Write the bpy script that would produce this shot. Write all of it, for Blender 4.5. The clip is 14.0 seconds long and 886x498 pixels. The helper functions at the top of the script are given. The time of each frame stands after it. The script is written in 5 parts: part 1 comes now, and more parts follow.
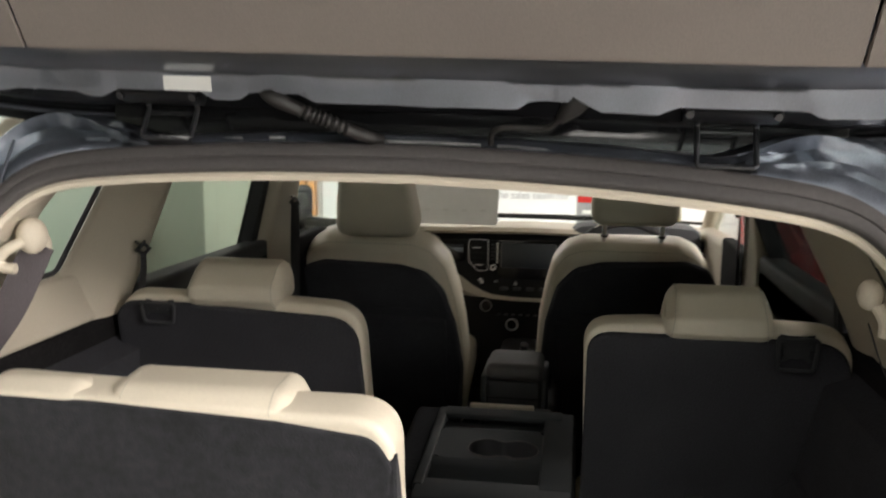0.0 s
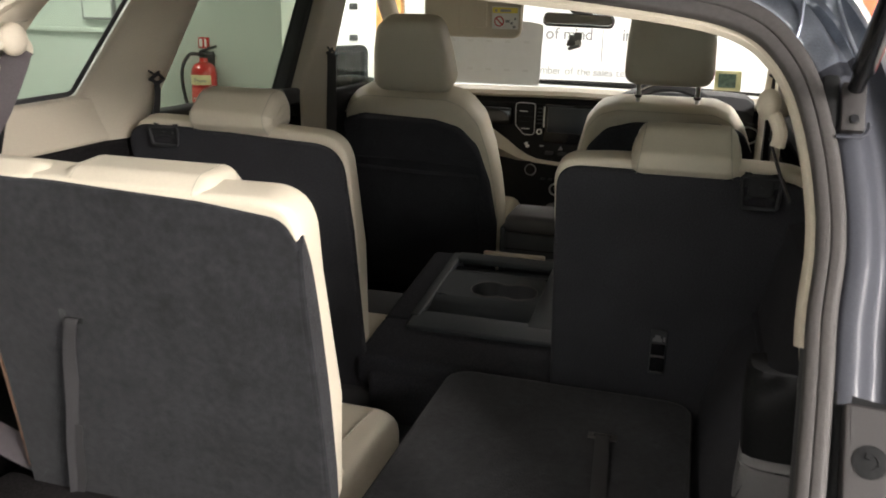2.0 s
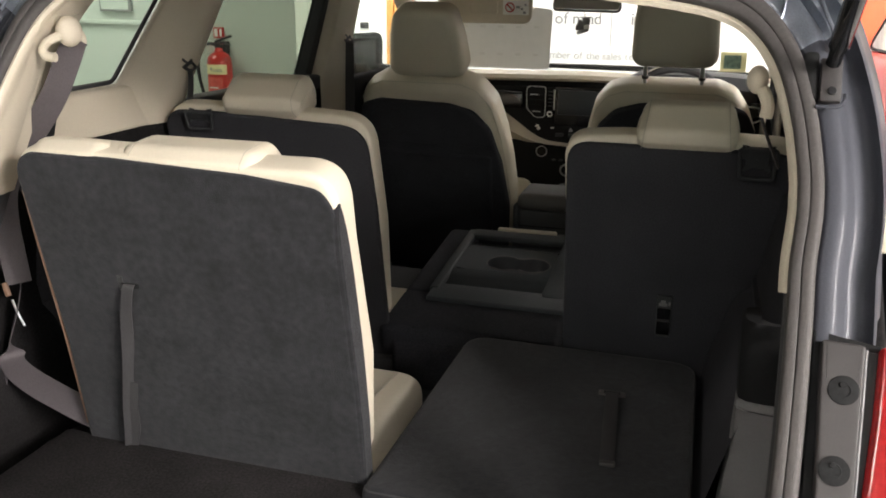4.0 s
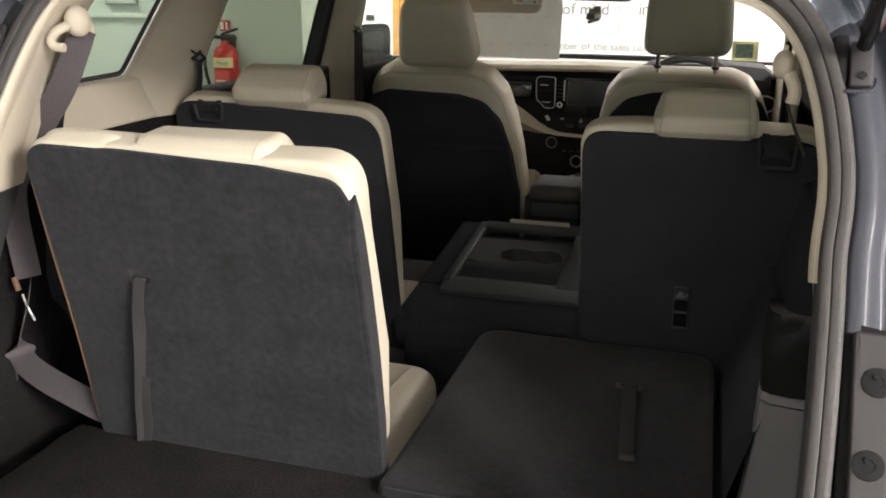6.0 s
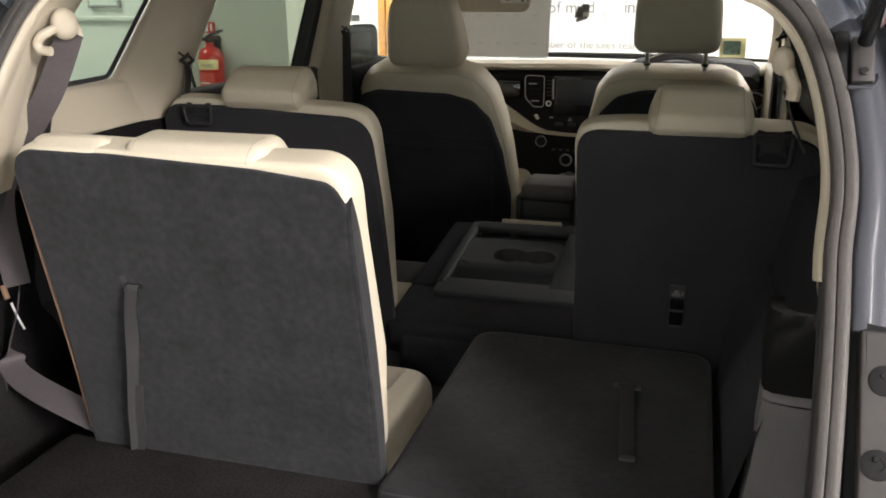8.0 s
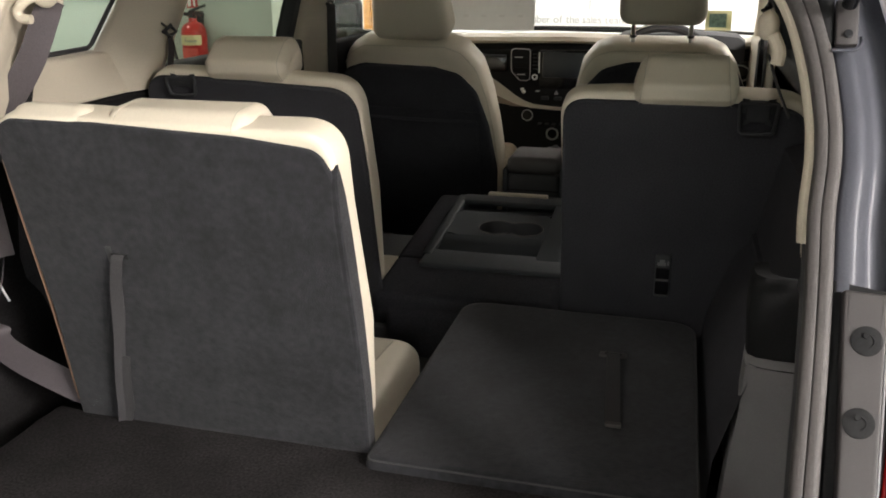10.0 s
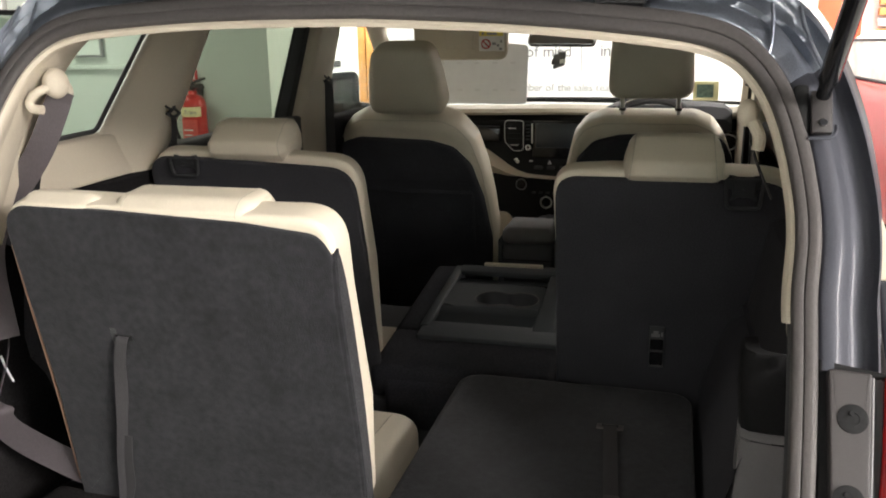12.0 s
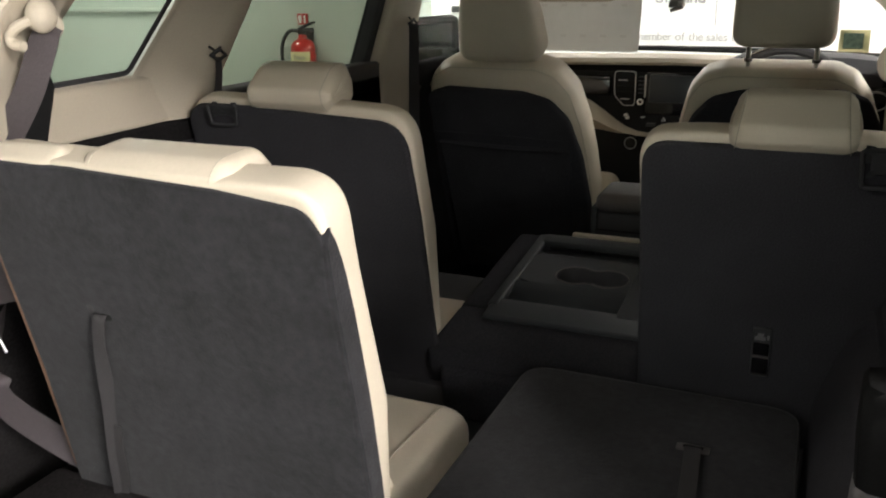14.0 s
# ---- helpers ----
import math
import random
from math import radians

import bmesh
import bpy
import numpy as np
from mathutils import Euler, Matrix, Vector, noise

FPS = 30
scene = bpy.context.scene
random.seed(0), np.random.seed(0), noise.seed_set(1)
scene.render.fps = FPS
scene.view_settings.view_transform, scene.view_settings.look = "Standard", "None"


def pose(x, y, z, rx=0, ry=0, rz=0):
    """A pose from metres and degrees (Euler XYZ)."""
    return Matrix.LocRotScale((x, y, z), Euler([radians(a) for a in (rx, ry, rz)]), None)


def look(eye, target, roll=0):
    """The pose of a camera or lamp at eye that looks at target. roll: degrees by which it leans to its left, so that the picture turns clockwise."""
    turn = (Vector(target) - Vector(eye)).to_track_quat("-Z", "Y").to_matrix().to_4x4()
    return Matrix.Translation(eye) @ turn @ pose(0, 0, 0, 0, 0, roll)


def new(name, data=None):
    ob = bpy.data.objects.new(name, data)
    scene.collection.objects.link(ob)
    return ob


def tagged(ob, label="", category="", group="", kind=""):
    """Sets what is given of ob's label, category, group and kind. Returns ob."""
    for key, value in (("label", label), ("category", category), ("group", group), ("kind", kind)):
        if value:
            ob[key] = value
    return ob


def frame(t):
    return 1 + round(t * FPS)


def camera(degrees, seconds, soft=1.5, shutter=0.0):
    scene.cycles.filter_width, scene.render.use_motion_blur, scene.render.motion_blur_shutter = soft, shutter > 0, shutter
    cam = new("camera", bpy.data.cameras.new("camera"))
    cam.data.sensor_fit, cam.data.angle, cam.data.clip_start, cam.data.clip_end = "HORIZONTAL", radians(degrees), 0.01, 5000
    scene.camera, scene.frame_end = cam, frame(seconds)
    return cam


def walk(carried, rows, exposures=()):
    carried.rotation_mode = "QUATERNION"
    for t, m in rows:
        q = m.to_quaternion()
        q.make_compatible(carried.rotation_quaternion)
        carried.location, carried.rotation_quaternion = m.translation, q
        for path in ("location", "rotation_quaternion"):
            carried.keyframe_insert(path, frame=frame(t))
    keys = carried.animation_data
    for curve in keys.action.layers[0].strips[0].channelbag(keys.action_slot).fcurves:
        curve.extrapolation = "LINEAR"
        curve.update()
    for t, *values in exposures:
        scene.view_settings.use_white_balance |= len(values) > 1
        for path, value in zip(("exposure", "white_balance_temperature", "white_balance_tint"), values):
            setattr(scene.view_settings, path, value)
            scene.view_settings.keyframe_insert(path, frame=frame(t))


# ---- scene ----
cam = camera(54.7, 14.0, soft=1.8, shutter=0.4)
PATH = [
    (0, (0.197, 0.145, 1.601), (-0.112, 2.099, 1.303), 0.5),
    (0.2, (0.256, 0.186, 1.581), (-0.157, 2.114, 1.243), 1.5),
    (0.5, (0.336, 0.249, 1.546), (-0.165, 2.143, 1.141), 3.4),
    (0.8, (0.372, 0.288, 1.512), (-0.15, 2.148, 0.993), 2.5),
    (1, (0.382, 0.291, 1.506), (-0.158, 2.14, 0.97), 2.0),
    (1.5, (0.415, 0.247, 1.506), (-0.167, 2.08, 0.958), 1.8),
    (2, (0.438, 0.113, 1.515), (-0.089, 1.961, 0.96), 1.4),
    (2.5, (0.457, -0.002, 1.523), (-0.077, 1.836, 0.945), 1.1),
    (4.8, (0.453, -0.004, 1.515), (-0.104, 1.826, 0.931), 0.2),
    (5, (0.45, -0.001, 1.514), (-0.113, 1.826, 0.929), 0.2),
    (5.5, (0.444, 0.005, 1.512), (-0.121, 1.829, 0.917), 0.1),
    (6, (0.435, 0.012, 1.51), (-0.125, 1.836, 0.911), 0.1),
    (6.5, (0.428, 0.016, 1.509), (-0.127, 1.839, 0.902), 0.1),
    (7, (0.424, 0.02, 1.508), (-0.124, 1.844, 0.9), -0.0),
    (7.5, (0.42, 0.023, 1.509), (-0.124, 1.85, 0.906), -0.4),
    (8, (0.417, 0.022, 1.509), (-0.114, 1.855, 0.909), -0.4),
    (8.5, (0.42, 0.022, 1.507), (-0.096, 1.858, 0.904), -0.8),
    (9, (0.424, 0.02, 1.501), (-0.072, 1.851, 0.865), -0.7),
    (9.2, (0.423, 0.02, 1.498), (-0.073, 1.846, 0.849), -0.5),
    (11.3, (0.417, 0.006, 1.495), (-0.082, 1.835, 0.857), -0.4),
    (11.5, (0.421, 0.004, 1.504), (-0.08, 1.844, 0.903), -0.6),
    (12, (0.425, -0.008, 1.529), (-0.074, 1.861, 1.019), -1.0),
    (12.5, (0.425, -0.011, 1.532), (-0.081, 1.863, 1.05), -1.4),
    (13, (0.428, 0.02, 1.526), (-0.068, 1.884, 0.998), -1.5),
    (13.5, (0.454, 0.194, 1.493), (-0.294, 1.941, 0.867), -1.3),
    (13.6, (0.455, 0.222, 1.492), (-0.33, 1.943, 0.843), -0.9),
    (14, (0.46, 0.272, 1.496), (-0.303, 2.015, 0.881), -0.9),
]
walk(cam, [(t, look(eye, target, roll)) for t, eye, target, roll in PATH], [(0.0, -0.12), (0.2, 0.02), (0.5, 0.12), (1.0, 0.08), (1.5, 0.10), (2.0, 0.15), (2.5, 0.17), (13.0, 0.17), (13.5, 0.06), (14.0, 0.06)])

# ---- world and light ----
world = bpy.data.worlds.new("world")
scene.world = world
world.use_nodes = True
world.node_tree.nodes["Background"].inputs[0].default_value = (0.9, 0.95, 1.0, 1)
world.node_tree.nodes["Background"].inputs[1].default_value = 1.0


def ceiling_lamp(x, y, z, sx, sy, watts, colour=(1.0, 0.945, 0.91)):
    """A flat office light panel: metal frame, glowing diffuser and its lamp."""
    d = bpy.data.lights.new("ceiling_lamp", "AREA")
    d.shape, d.size, d.size_y, d.energy, d.color = "RECTANGLE", sx, sy, watts, colour
    ob = new("lamp_light", d)
    ob.matrix_world = pose(x, y, z - 0.03)
    return ob


LAMPS = [  # x, y, length across, length along, watts
    (3.7, -0.7, 0.9, 1.8, 250), (4.5, -1.5, 0.9, 1.8, 560), (5.2, -2.2, 0.9, 1.8, 110), (1.4, -4.9, 1.2, 0.6, 12), (-1.0, -1.4, 1.2, 0.6, 5),
    (-1.2, 6.0, 1.2, 0.6, 25), (1.0, 6.2, 1.2, 0.6, 52), (-4.0, 4.2, 0.6, 1.2, 30), (3.4, 5.4, 0.6, 1.2, 85), (2.6, 7.9, 1.2, 0.6, 85), (-2.9, 7.4, 0.6, 0.6, 140),
]
CEIL = 3.0
# low fill light, added as daylight through an unseen shop front
fill_lamp = bpy.data.lights.new("added_daylight", "AREA")
fill_lamp.shape, fill_lamp.size, fill_lamp.size_y, fill_lamp.energy, fill_lamp.color = "RECTANGLE", 3.6, 1.7, 95, (1.0, 0.97, 0.94)
new("added_daylight", fill_lamp).matrix_world = pose(5.75, -2.9, 1.7, 90, 0, 90)
for lx, ly, sx, sy, w in LAMPS:
    ceiling_lamp(lx, ly, CEIL, sx, sy, w)


# ---- materials ----
def material(name, base, rough=0.6, metal=0.0, scale=40.0, vary=0.15, bump=0.0, bump_scale=None, coat=0.0, sheen=0.0, big=3.0, bigvary=0.1, spec=0.5):
    """A surface with fine grain and slow blotches in colour, and a fine relief."""
    m = bpy.data.materials.new(name)
    m.use_nodes = True
    nt = m.node_tree
    p = nt.nodes["Principled BSDF"]
    co = nt.nodes.new("ShaderNodeTexCoord")
    n1 = nt.nodes.new("ShaderNodeTexNoise")
    n1.inputs["Scale"].default_value, n1.inputs["Detail"].default_value = scale, 4.0
    n2 = nt.nodes.new("ShaderNodeTexNoise")
    n2.inputs["Scale"].default_value, n2.inputs["Detail"].default_value = big, 3.0
    for n in (n1, n2):
        nt.links.new(co.outputs["Object"], n.inputs["Vector"])
    r1 = nt.nodes.new("ShaderNodeMapRange")
    r1.inputs[1].default_value, r1.inputs[2].default_value, r1.inputs[3].default_value, r1.inputs[4].default_value = 0.3, 0.7, 1 - vary, 1 + vary
    r2 = nt.nodes.new("ShaderNodeMapRange")
    r2.inputs[1].default_value, r2.inputs[2].default_value, r2.inputs[3].default_value, r2.inputs[4].default_value = 0.3, 0.7, 1 - bigvary, 1 + bigvary
    nt.links.new(n1.outputs[0], r1.inputs[0])
    nt.links.new(n2.outputs[0], r2.inputs[0])
    mul = nt.nodes.new("ShaderNodeMath")
    mul.operation = "MULTIPLY"
    nt.links.new(r1.outputs[0], mul.inputs[0])
    nt.links.new(r2.outputs[0], mul.inputs[1])
    sc = nt.nodes.new("ShaderNodeVectorMath")
    sc.operation = "SCALE"
    sc.inputs[0].default_value = base
    nt.links.new(mul.outputs[0], sc.inputs["Scale"])
    nt.links.new(sc.outputs[0], p.inputs["Base Color"])
    p.inputs["Roughness"].default_value, p.inputs["Metallic"].default_value = rough, metal
    p.inputs["Specular IOR Level"].default_value = spec
    p.inputs["Coat Weight"].default_value, p.inputs["Coat Roughness"].default_value = coat, 0.06
    p.inputs["Sheen Weight"].default_value = sheen
    if bump:
        n3 = nt.nodes.new("ShaderNodeTexNoise")
        n3.inputs["Scale"].default_value, n3.inputs["Detail"].default_value = bump_scale or scale, 3.0
        nt.links.new(co.outputs["Object"], n3.inputs["Vector"])
        b = nt.nodes.new("ShaderNodeBump")
        b.inputs["Strength"].default_value, b.inputs["Distance"].default_value = bump, 0.002
        nt.links.new(n3.outputs[0], b.inputs["Height"])
        nt.links.new(b.outputs[0], p.inputs["Normal"])
    return m


def glass(name, tint=(0.9, 0.95, 0.93)):
    m = bpy.data.materials.new(name)
    m.use_nodes = True
    nt = m.node_tree
    nt.nodes.remove(nt.nodes["Principled BSDF"])
    tr, gl, mix, fr = (nt.nodes.new(n) for n in ("ShaderNodeBsdfTransparent", "ShaderNodeBsdfGlossy", "ShaderNodeMixShader", "ShaderNodeLayerWeight"))
    pw = nt.nodes.new("ShaderNodeMath")
    pw.operation = "POWER"
    pw.inputs[1].default_value = 5.0
    ad = nt.nodes.new("ShaderNodeMath")
    ad.operation = "MULTIPLY_ADD"
    ad.inputs[1].default_value, ad.inputs[2].default_value = 0.22, 0.008
    tr.inputs[0].default_value = (*tint, 1)
    gl.inputs["Roughness"].default_value = 0.02
    nt.links.new(fr.outputs["Facing"], pw.inputs[0])
    nt.links.new(pw.outputs[0], ad.inputs[0])
    nt.links.new(ad.outputs[0], mix.inputs[0])
    nt.links.new(tr.outputs[0], mix.inputs[1])
    nt.links.new(gl.outputs[0], mix.inputs[2])
    nt.links.new(mix.outputs[0], nt.nodes["Material Output"].inputs[0])
    return m


def glow(name, colour, strength):
    m = material(name, colour, 0.5)
    p = m.node_tree.nodes["Principled BSDF"]
    p.inputs["Emission Color"].default_value, p.inputs["Emission Strength"].default_value = (*colour, 1), strength
    return m


M_LEATHER = material("cream_leather", (0.640, 0.574, 0.462), 0.45, scale=260, vary=0.025, bump=0.12, bump_scale=620, big=5, bigvary=0.03)
M_SEAM = material("seam_thread", (0.50, 0.455, 0.365), 0.7, scale=300, vary=0.15)
M_TRIM = material("beige_trim", (0.51, 0.452, 0.36), 0.6, scale=400, vary=0.04, bump=0.2, bump_scale=700, big=2, bigvary=0.05)
M_CARPET = material("black_seatback_carpet", (0.0200, 0.0198, 0.0226), 0.95, scale=75, vary=0.28, bump=0.45, bump_scale=300, big=13, bigvary=0.27, sheen=0.12, spec=0.15)
M_BACK = material("black_fabric", (0.0370, 0.0365, 0.0415), 0.9, scale=420, vary=0.35, bump=0.5, bump_scale=600, big=7, bigvary=0.15, spec=0.15)
M_DARKCLOTH = material("black_cloth", (0.030, 0.030, 0.035), 0.95, scale=300, vary=0.3, bump=0.5, bump_scale=600, big=7, bigvary=0.15, spec=0.12)
M_FLOOR = material("charcoal_floor_carpet", (0.0265, 0.0240, 0.0246), 1.0, scale=240, vary=0.5, bump=0.9, bump_scale=420, big=9, bigvary=0.25, spec=0.1)
M_PLASTIC = material("black_plastic", (0.032, 0.032, 0.0345), 0.6, scale=500, vary=0.12, bump=0.25, bump_scale=900, big=3, bigvary=0.1)
M_GREYPL = material("grey_plastic", (0.072, 0.066, 0.064), 0.6, scale=500, vary=0.08, bump=0.25, bump_scale=900, big=4, bigvary=0.1)
M_CORNER = material("pale_grey_corner_plastic", (0.17, 0.164, 0.168), 0.6, scale=500, vary=0.07, bump=0.25, bump_scale=900, big=5, bigvary=0.1)
M_TAN = material("tan_edge", (0.20, 0.115, 0.075), 0.6, scale=200, vary=0.1)
M_COVER = material("brown_grey_plastic", (0.030, 0.0262, 0.0262), 0.6, scale=500, vary=0.08, bump=0.1, bump_scale=900, big=5, bigvary=0.12)
M_LINING = material("black_lining_plastic", (0.030, 0.030, 0.033), 0.65, scale=500, vary=0.12, bump=0.25, bump_scale=900, big=3, bigvary=0.12)
M_SIDE = material("black_side_carpet", (0.0125, 0.0115, 0.012), 0.95, scale=220, vary=0.4, bump=0.5, bump_scale=420, big=9, bigvary=0.25, spec=0.1)
M_TRAY = material("tray_plastic", (0.019, 0.0225, 0.026), 0.65, scale=500, vary=0.1, bump=0.25, bump_scale=900)
M_TGTRIM = material("tailgate_plastic", (0.185, 0.158, 0.140), 0.6, scale=600, vary=0.1, bump=0.3, bump_scale=900, big=3, bigvary=0.06)
M_GLOSS = material("piano_black", (0.01, 0.01, 0.011), 0.12, scale=60, vary=0.05)
M_RUBBER = material("weatherstrip_rubber", (0.050, 0.0445, 0.043), 0.66, scale=200, vary=0.12, bump=0.15, bump_scale=500, big=5, bigvary=0.12)
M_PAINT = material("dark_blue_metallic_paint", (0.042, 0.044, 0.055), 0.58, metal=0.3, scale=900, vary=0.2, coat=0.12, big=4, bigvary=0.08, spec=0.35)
# the same body paint twice more, reflected light put into a paler base
M_LITPAINT = material("lit_blue_metallic_paint", (0.20, 0.21, 0.24), 0.30, metal=0.85, scale=900, vary=0.15, coat=0.5, big=7, bigvary=0.2)
M_LITPRESSED = material("lit_pressed_blue_paint", (0.235, 0.258, 0.305), 0.38, metal=0.9, scale=900, vary=0.2, coat=1.0, big=4, bigvary=0.08)
_nt = M_LITPRESSED.node_tree
_vo, _bp, _tc = _nt.nodes.new("ShaderNodeTexVoronoi"), _nt.nodes.new("ShaderNodeBump"), _nt.nodes.new("ShaderNodeTexCoord")
_vo.feature, _vo.inputs["Scale"].default_value, _vo.inputs["Smoothness"].default_value = "SMOOTH_F1", 30.0, 0.5
_bp.inputs["Strength"].default_value, _bp.inputs["Distance"].default_value = 0.7, 0.0045
_nt.links.new(_tc.outputs["Object"], _vo.inputs["Vector"])
_nt.links.new(_vo.outputs["Distance"], _bp.inputs["Height"])
for _s in ("Normal", "Coat Normal"):
    _nt.links.new(_bp.outputs[0], _nt.nodes["Principled BSDF"].inputs[_s])
M_HINGE = material("black_hinge_lacquer", (0.014, 0.014, 0.016), 0.28, scale=90, vary=0.1, coat=0.4)
M_BOOT = material("dark_boot_rubber", (0.016, 0.014, 0.013), 0.55, scale=140, vary=0.2, bump=0.2)
M_CHROME = material("chrome", (0.75, 0.75, 0.74), 0.16, metal=1.0, scale=60, vary=0.04)
M_SILVER = material("satin_silver_plastic", (0.52, 0.52, 0.51), 0.35, metal=0.6, scale=60, vary=0.03)
M_POLISH = material("polished_metal", (0.85, 0.85, 0.84), 0.38, metal=1.0, scale=60, vary=0.03)
M_STEEL = material("dark_steel", (0.045, 0.043, 0.043), 0.45, metal=0.4, scale=120, vary=0.15)
M_BELT = material("seat_belt_webbing", (0.080, 0.067, 0.073), 0.65, scale=700, vary=0.25, bump=0.4, bump_scale=900)
M_STRAP = material("black_webbing", (0.036, 0.034, 0.036), 0.7, scale=700, vary=0.25, bump=0.4, bump_scale=900)
M_REDPL = material("red_lamp_plastic", (0.24, 0.007, 0.008), 0.2, scale=120, vary=0.15, coat=0.4)
M_SCREEN = material("dark_screen", (0.009, 0.012, 0.016), 0.4, scale=40, vary=0.05)
M_DASHTOP = material("pale_dash_top", (0.56, 0.50, 0.40), 0.6, scale=400, vary=0.05, bump=0.2, bump_scale=700)
M_WALL = material("pale_green_wall_paint", (0.49, 0.525, 0.468), 0.85, scale=150, vary=0.03, bump=0.1, bump_scale=200, big=1.2, bigvary=0.05)
M_WHITE = material("white_wall_paint", (0.66, 0.65, 0.62), 0.8, scale=150, vary=0.03, big=1.2, bigvary=0.04)
M_GREYWALL = material("grey_wall_paint", (0.24, 0.24, 0.235), 0.8, scale=150, vary=0.04, big=1.2, bigvary=0.06)
M_BANNER = material("white_banner_vinyl", (0.86, 0.86, 0.85), 0.5, scale=60, vary=0.02, big=1.0, bigvary=0.03)
M_ORANGE = material("orange_panel_paint", (0.72, 0.13, 0.05), 0.6, scale=90, vary=0.05)
M_WOOD = material("varnished_pine", (0.55, 0.26, 0.075), 0.35, scale=25, vary=0.25, big=4, bigvary=0.18)
M_INK = material("grey_ink", (0.27, 0.27, 0.275), 0.7, scale=60, vary=0.05)
M_FAINT = material("pale_grey_ink", (0.46, 0.46, 0.465), 0.7, scale=60, vary=0.05)
M_PAPER = material("white_paper", (0.72, 0.71, 0.68), 0.6, scale=35, vary=0.03, big=9, bigvary=0.05)
M_SHEET = material("translucent_paper", (0.74, 0.73, 0.70), 0.6, scale=35, vary=0.03, big=9, bigvary=0.05)
_nt = M_SHEET.node_tree
_tr, _mx = _nt.nodes.new("ShaderNodeBsdfTranslucent"), _nt.nodes.new("ShaderNodeMixShader")
_tr.inputs[0].default_value, _mx.inputs[0].default_value = (0.70, 0.70, 0.68, 1), 0.45
_nt.links.new(_nt.nodes["Principled BSDF"].outputs[0], _mx.inputs[1])
_nt.links.new(_tr.outputs[0], _mx.inputs[2])
_nt.links.new(_mx.outputs[0], _nt.nodes["Material Output"].inputs[0])
M_TILE = material("polished_grey_floor", (0.42, 0.408, 0.39), 0.35, scale=60, vary=0.12, big=1.5, bigvary=0.1)
M_CEIL = material("grey_ceiling_board", (0.30, 0.30, 0.29), 0.9, scale=200, vary=0.04)
M_RED = material("red_car_paint", (0.40, 0.016, 0.018), 0.3, scale=300, vary=0.06, coat=0.4)
M_EXTRED = material("extinguisher_red", (0.46, 0.022, 0.018), 0.3, scale=90, vary=0.06, coat=0.5)
M_YELLOW = material("yellow_label", (0.72, 0.60, 0.10), 0.5, scale=60, vary=0.04)
M_LABEL = material("cream_label", (0.74, 0.66, 0.36), 0.5, scale=60, vary=0.04)
M_MATTBLACK = material("matt_black", (0.012, 0.012, 0.0125), 0.75, scale=300, vary=0.2, spec=0.15)
# opaque window colour, the pale mottled reflection put into it
M_WINDOWSHINE = material("window_reflection_colour", (0.62, 0.60, 0.56), 0.18, scale=6, vary=0.25, big=2, bigvary=0.25)
M_TYRE = material("tyre_rubber", (0.02, 0.02, 0.02), 0.85, scale=200, vary=0.2, bump=0.3)
M_GLASS = glass("clear_glass")
M_TINT = glass("tinted_glass", (0.88, 0.95, 0.9))
M_DOORTINT = glass("tinted_door_glass", (0.69, 0.735, 0.68))
M_PRIVACY = glass("privacy_glass", (0.20, 0.215, 0.21))
M_MIRROR = material("mirror_glass", (0.8, 0.8, 0.8), 0.03, metal=1.0, scale=20, vary=0.01, bigvary=0.01)
M_BACKDROPGLOW = glow("added_backdrop_glow", (1.0, 0.975, 0.95), 0.85)
M_LIT = glow("lit_face", (1.0, 0.98, 0.95), 1.6)
M_DARKMIRROR = material("dimmed_mirror_glass", (0.06, 0.06, 0.063), 0.06, metal=1.0, scale=20, vary=0.01, bigvary=0.01)
M_DIFF = glow("lamp_diffuser", (1.0, 0.96, 0.9), 12.0)


# ---- building helpers ----
def finish(name, bm, mat, angle=35):
    bmesh.ops.recalc_face_normals(bm, faces=bm.faces)
    me = bpy.data.meshes.new(name)
    bm.to_mesh(me)
    bm.free()
    me.polygons.foreach_set("use_smooth", [True] * len(me.polygons))
    me.set_sharp_from_angle(angle=radians(angle))
    me.materials.append(mat)
    return new(name, me)


def part(name, bm, mat, parent=None, label="", angle=35):
    ob = finish(name, bm, mat, angle)
    if parent:
        ob.parent = parent
    if label:
        ob["label"] = label
    return ob


def thing(name, label, category, group="", kind="", at=None):
    ob = new(name)
    ob.empty_display_size = 0.1
    if at:
        ob.matrix_world = at
    return tagged(ob, label, category, group, kind)


def rbox(x0, x1, y0, y1, z0, z1, r=0.004, seg=2, bm=None):
    """A box with rounded edges."""
    bm = bm or bmesh.new()
    vs = bmesh.ops.create_cube(bm, size=1)["verts"]
    for v in vs:
        v.co = Vector(((x0 + x1) / 2 + v.co.x * (x1 - x0), (y0 + y1) / 2 + v.co.y * (y1 - y0), (z0 + z1) / 2 + v.co.z * (z1 - z0)))
    if r:
        edges = {e for v in vs for e in v.link_edges}
        bmesh.ops.bevel(bm, geom=list(edges), offset=r, segments=seg, profile=0.5, affect="EDGES")
    return bm


def moved(bm, m):
    bmesh.ops.transform(bm, matrix=m, verts=bm.verts)
    return bm


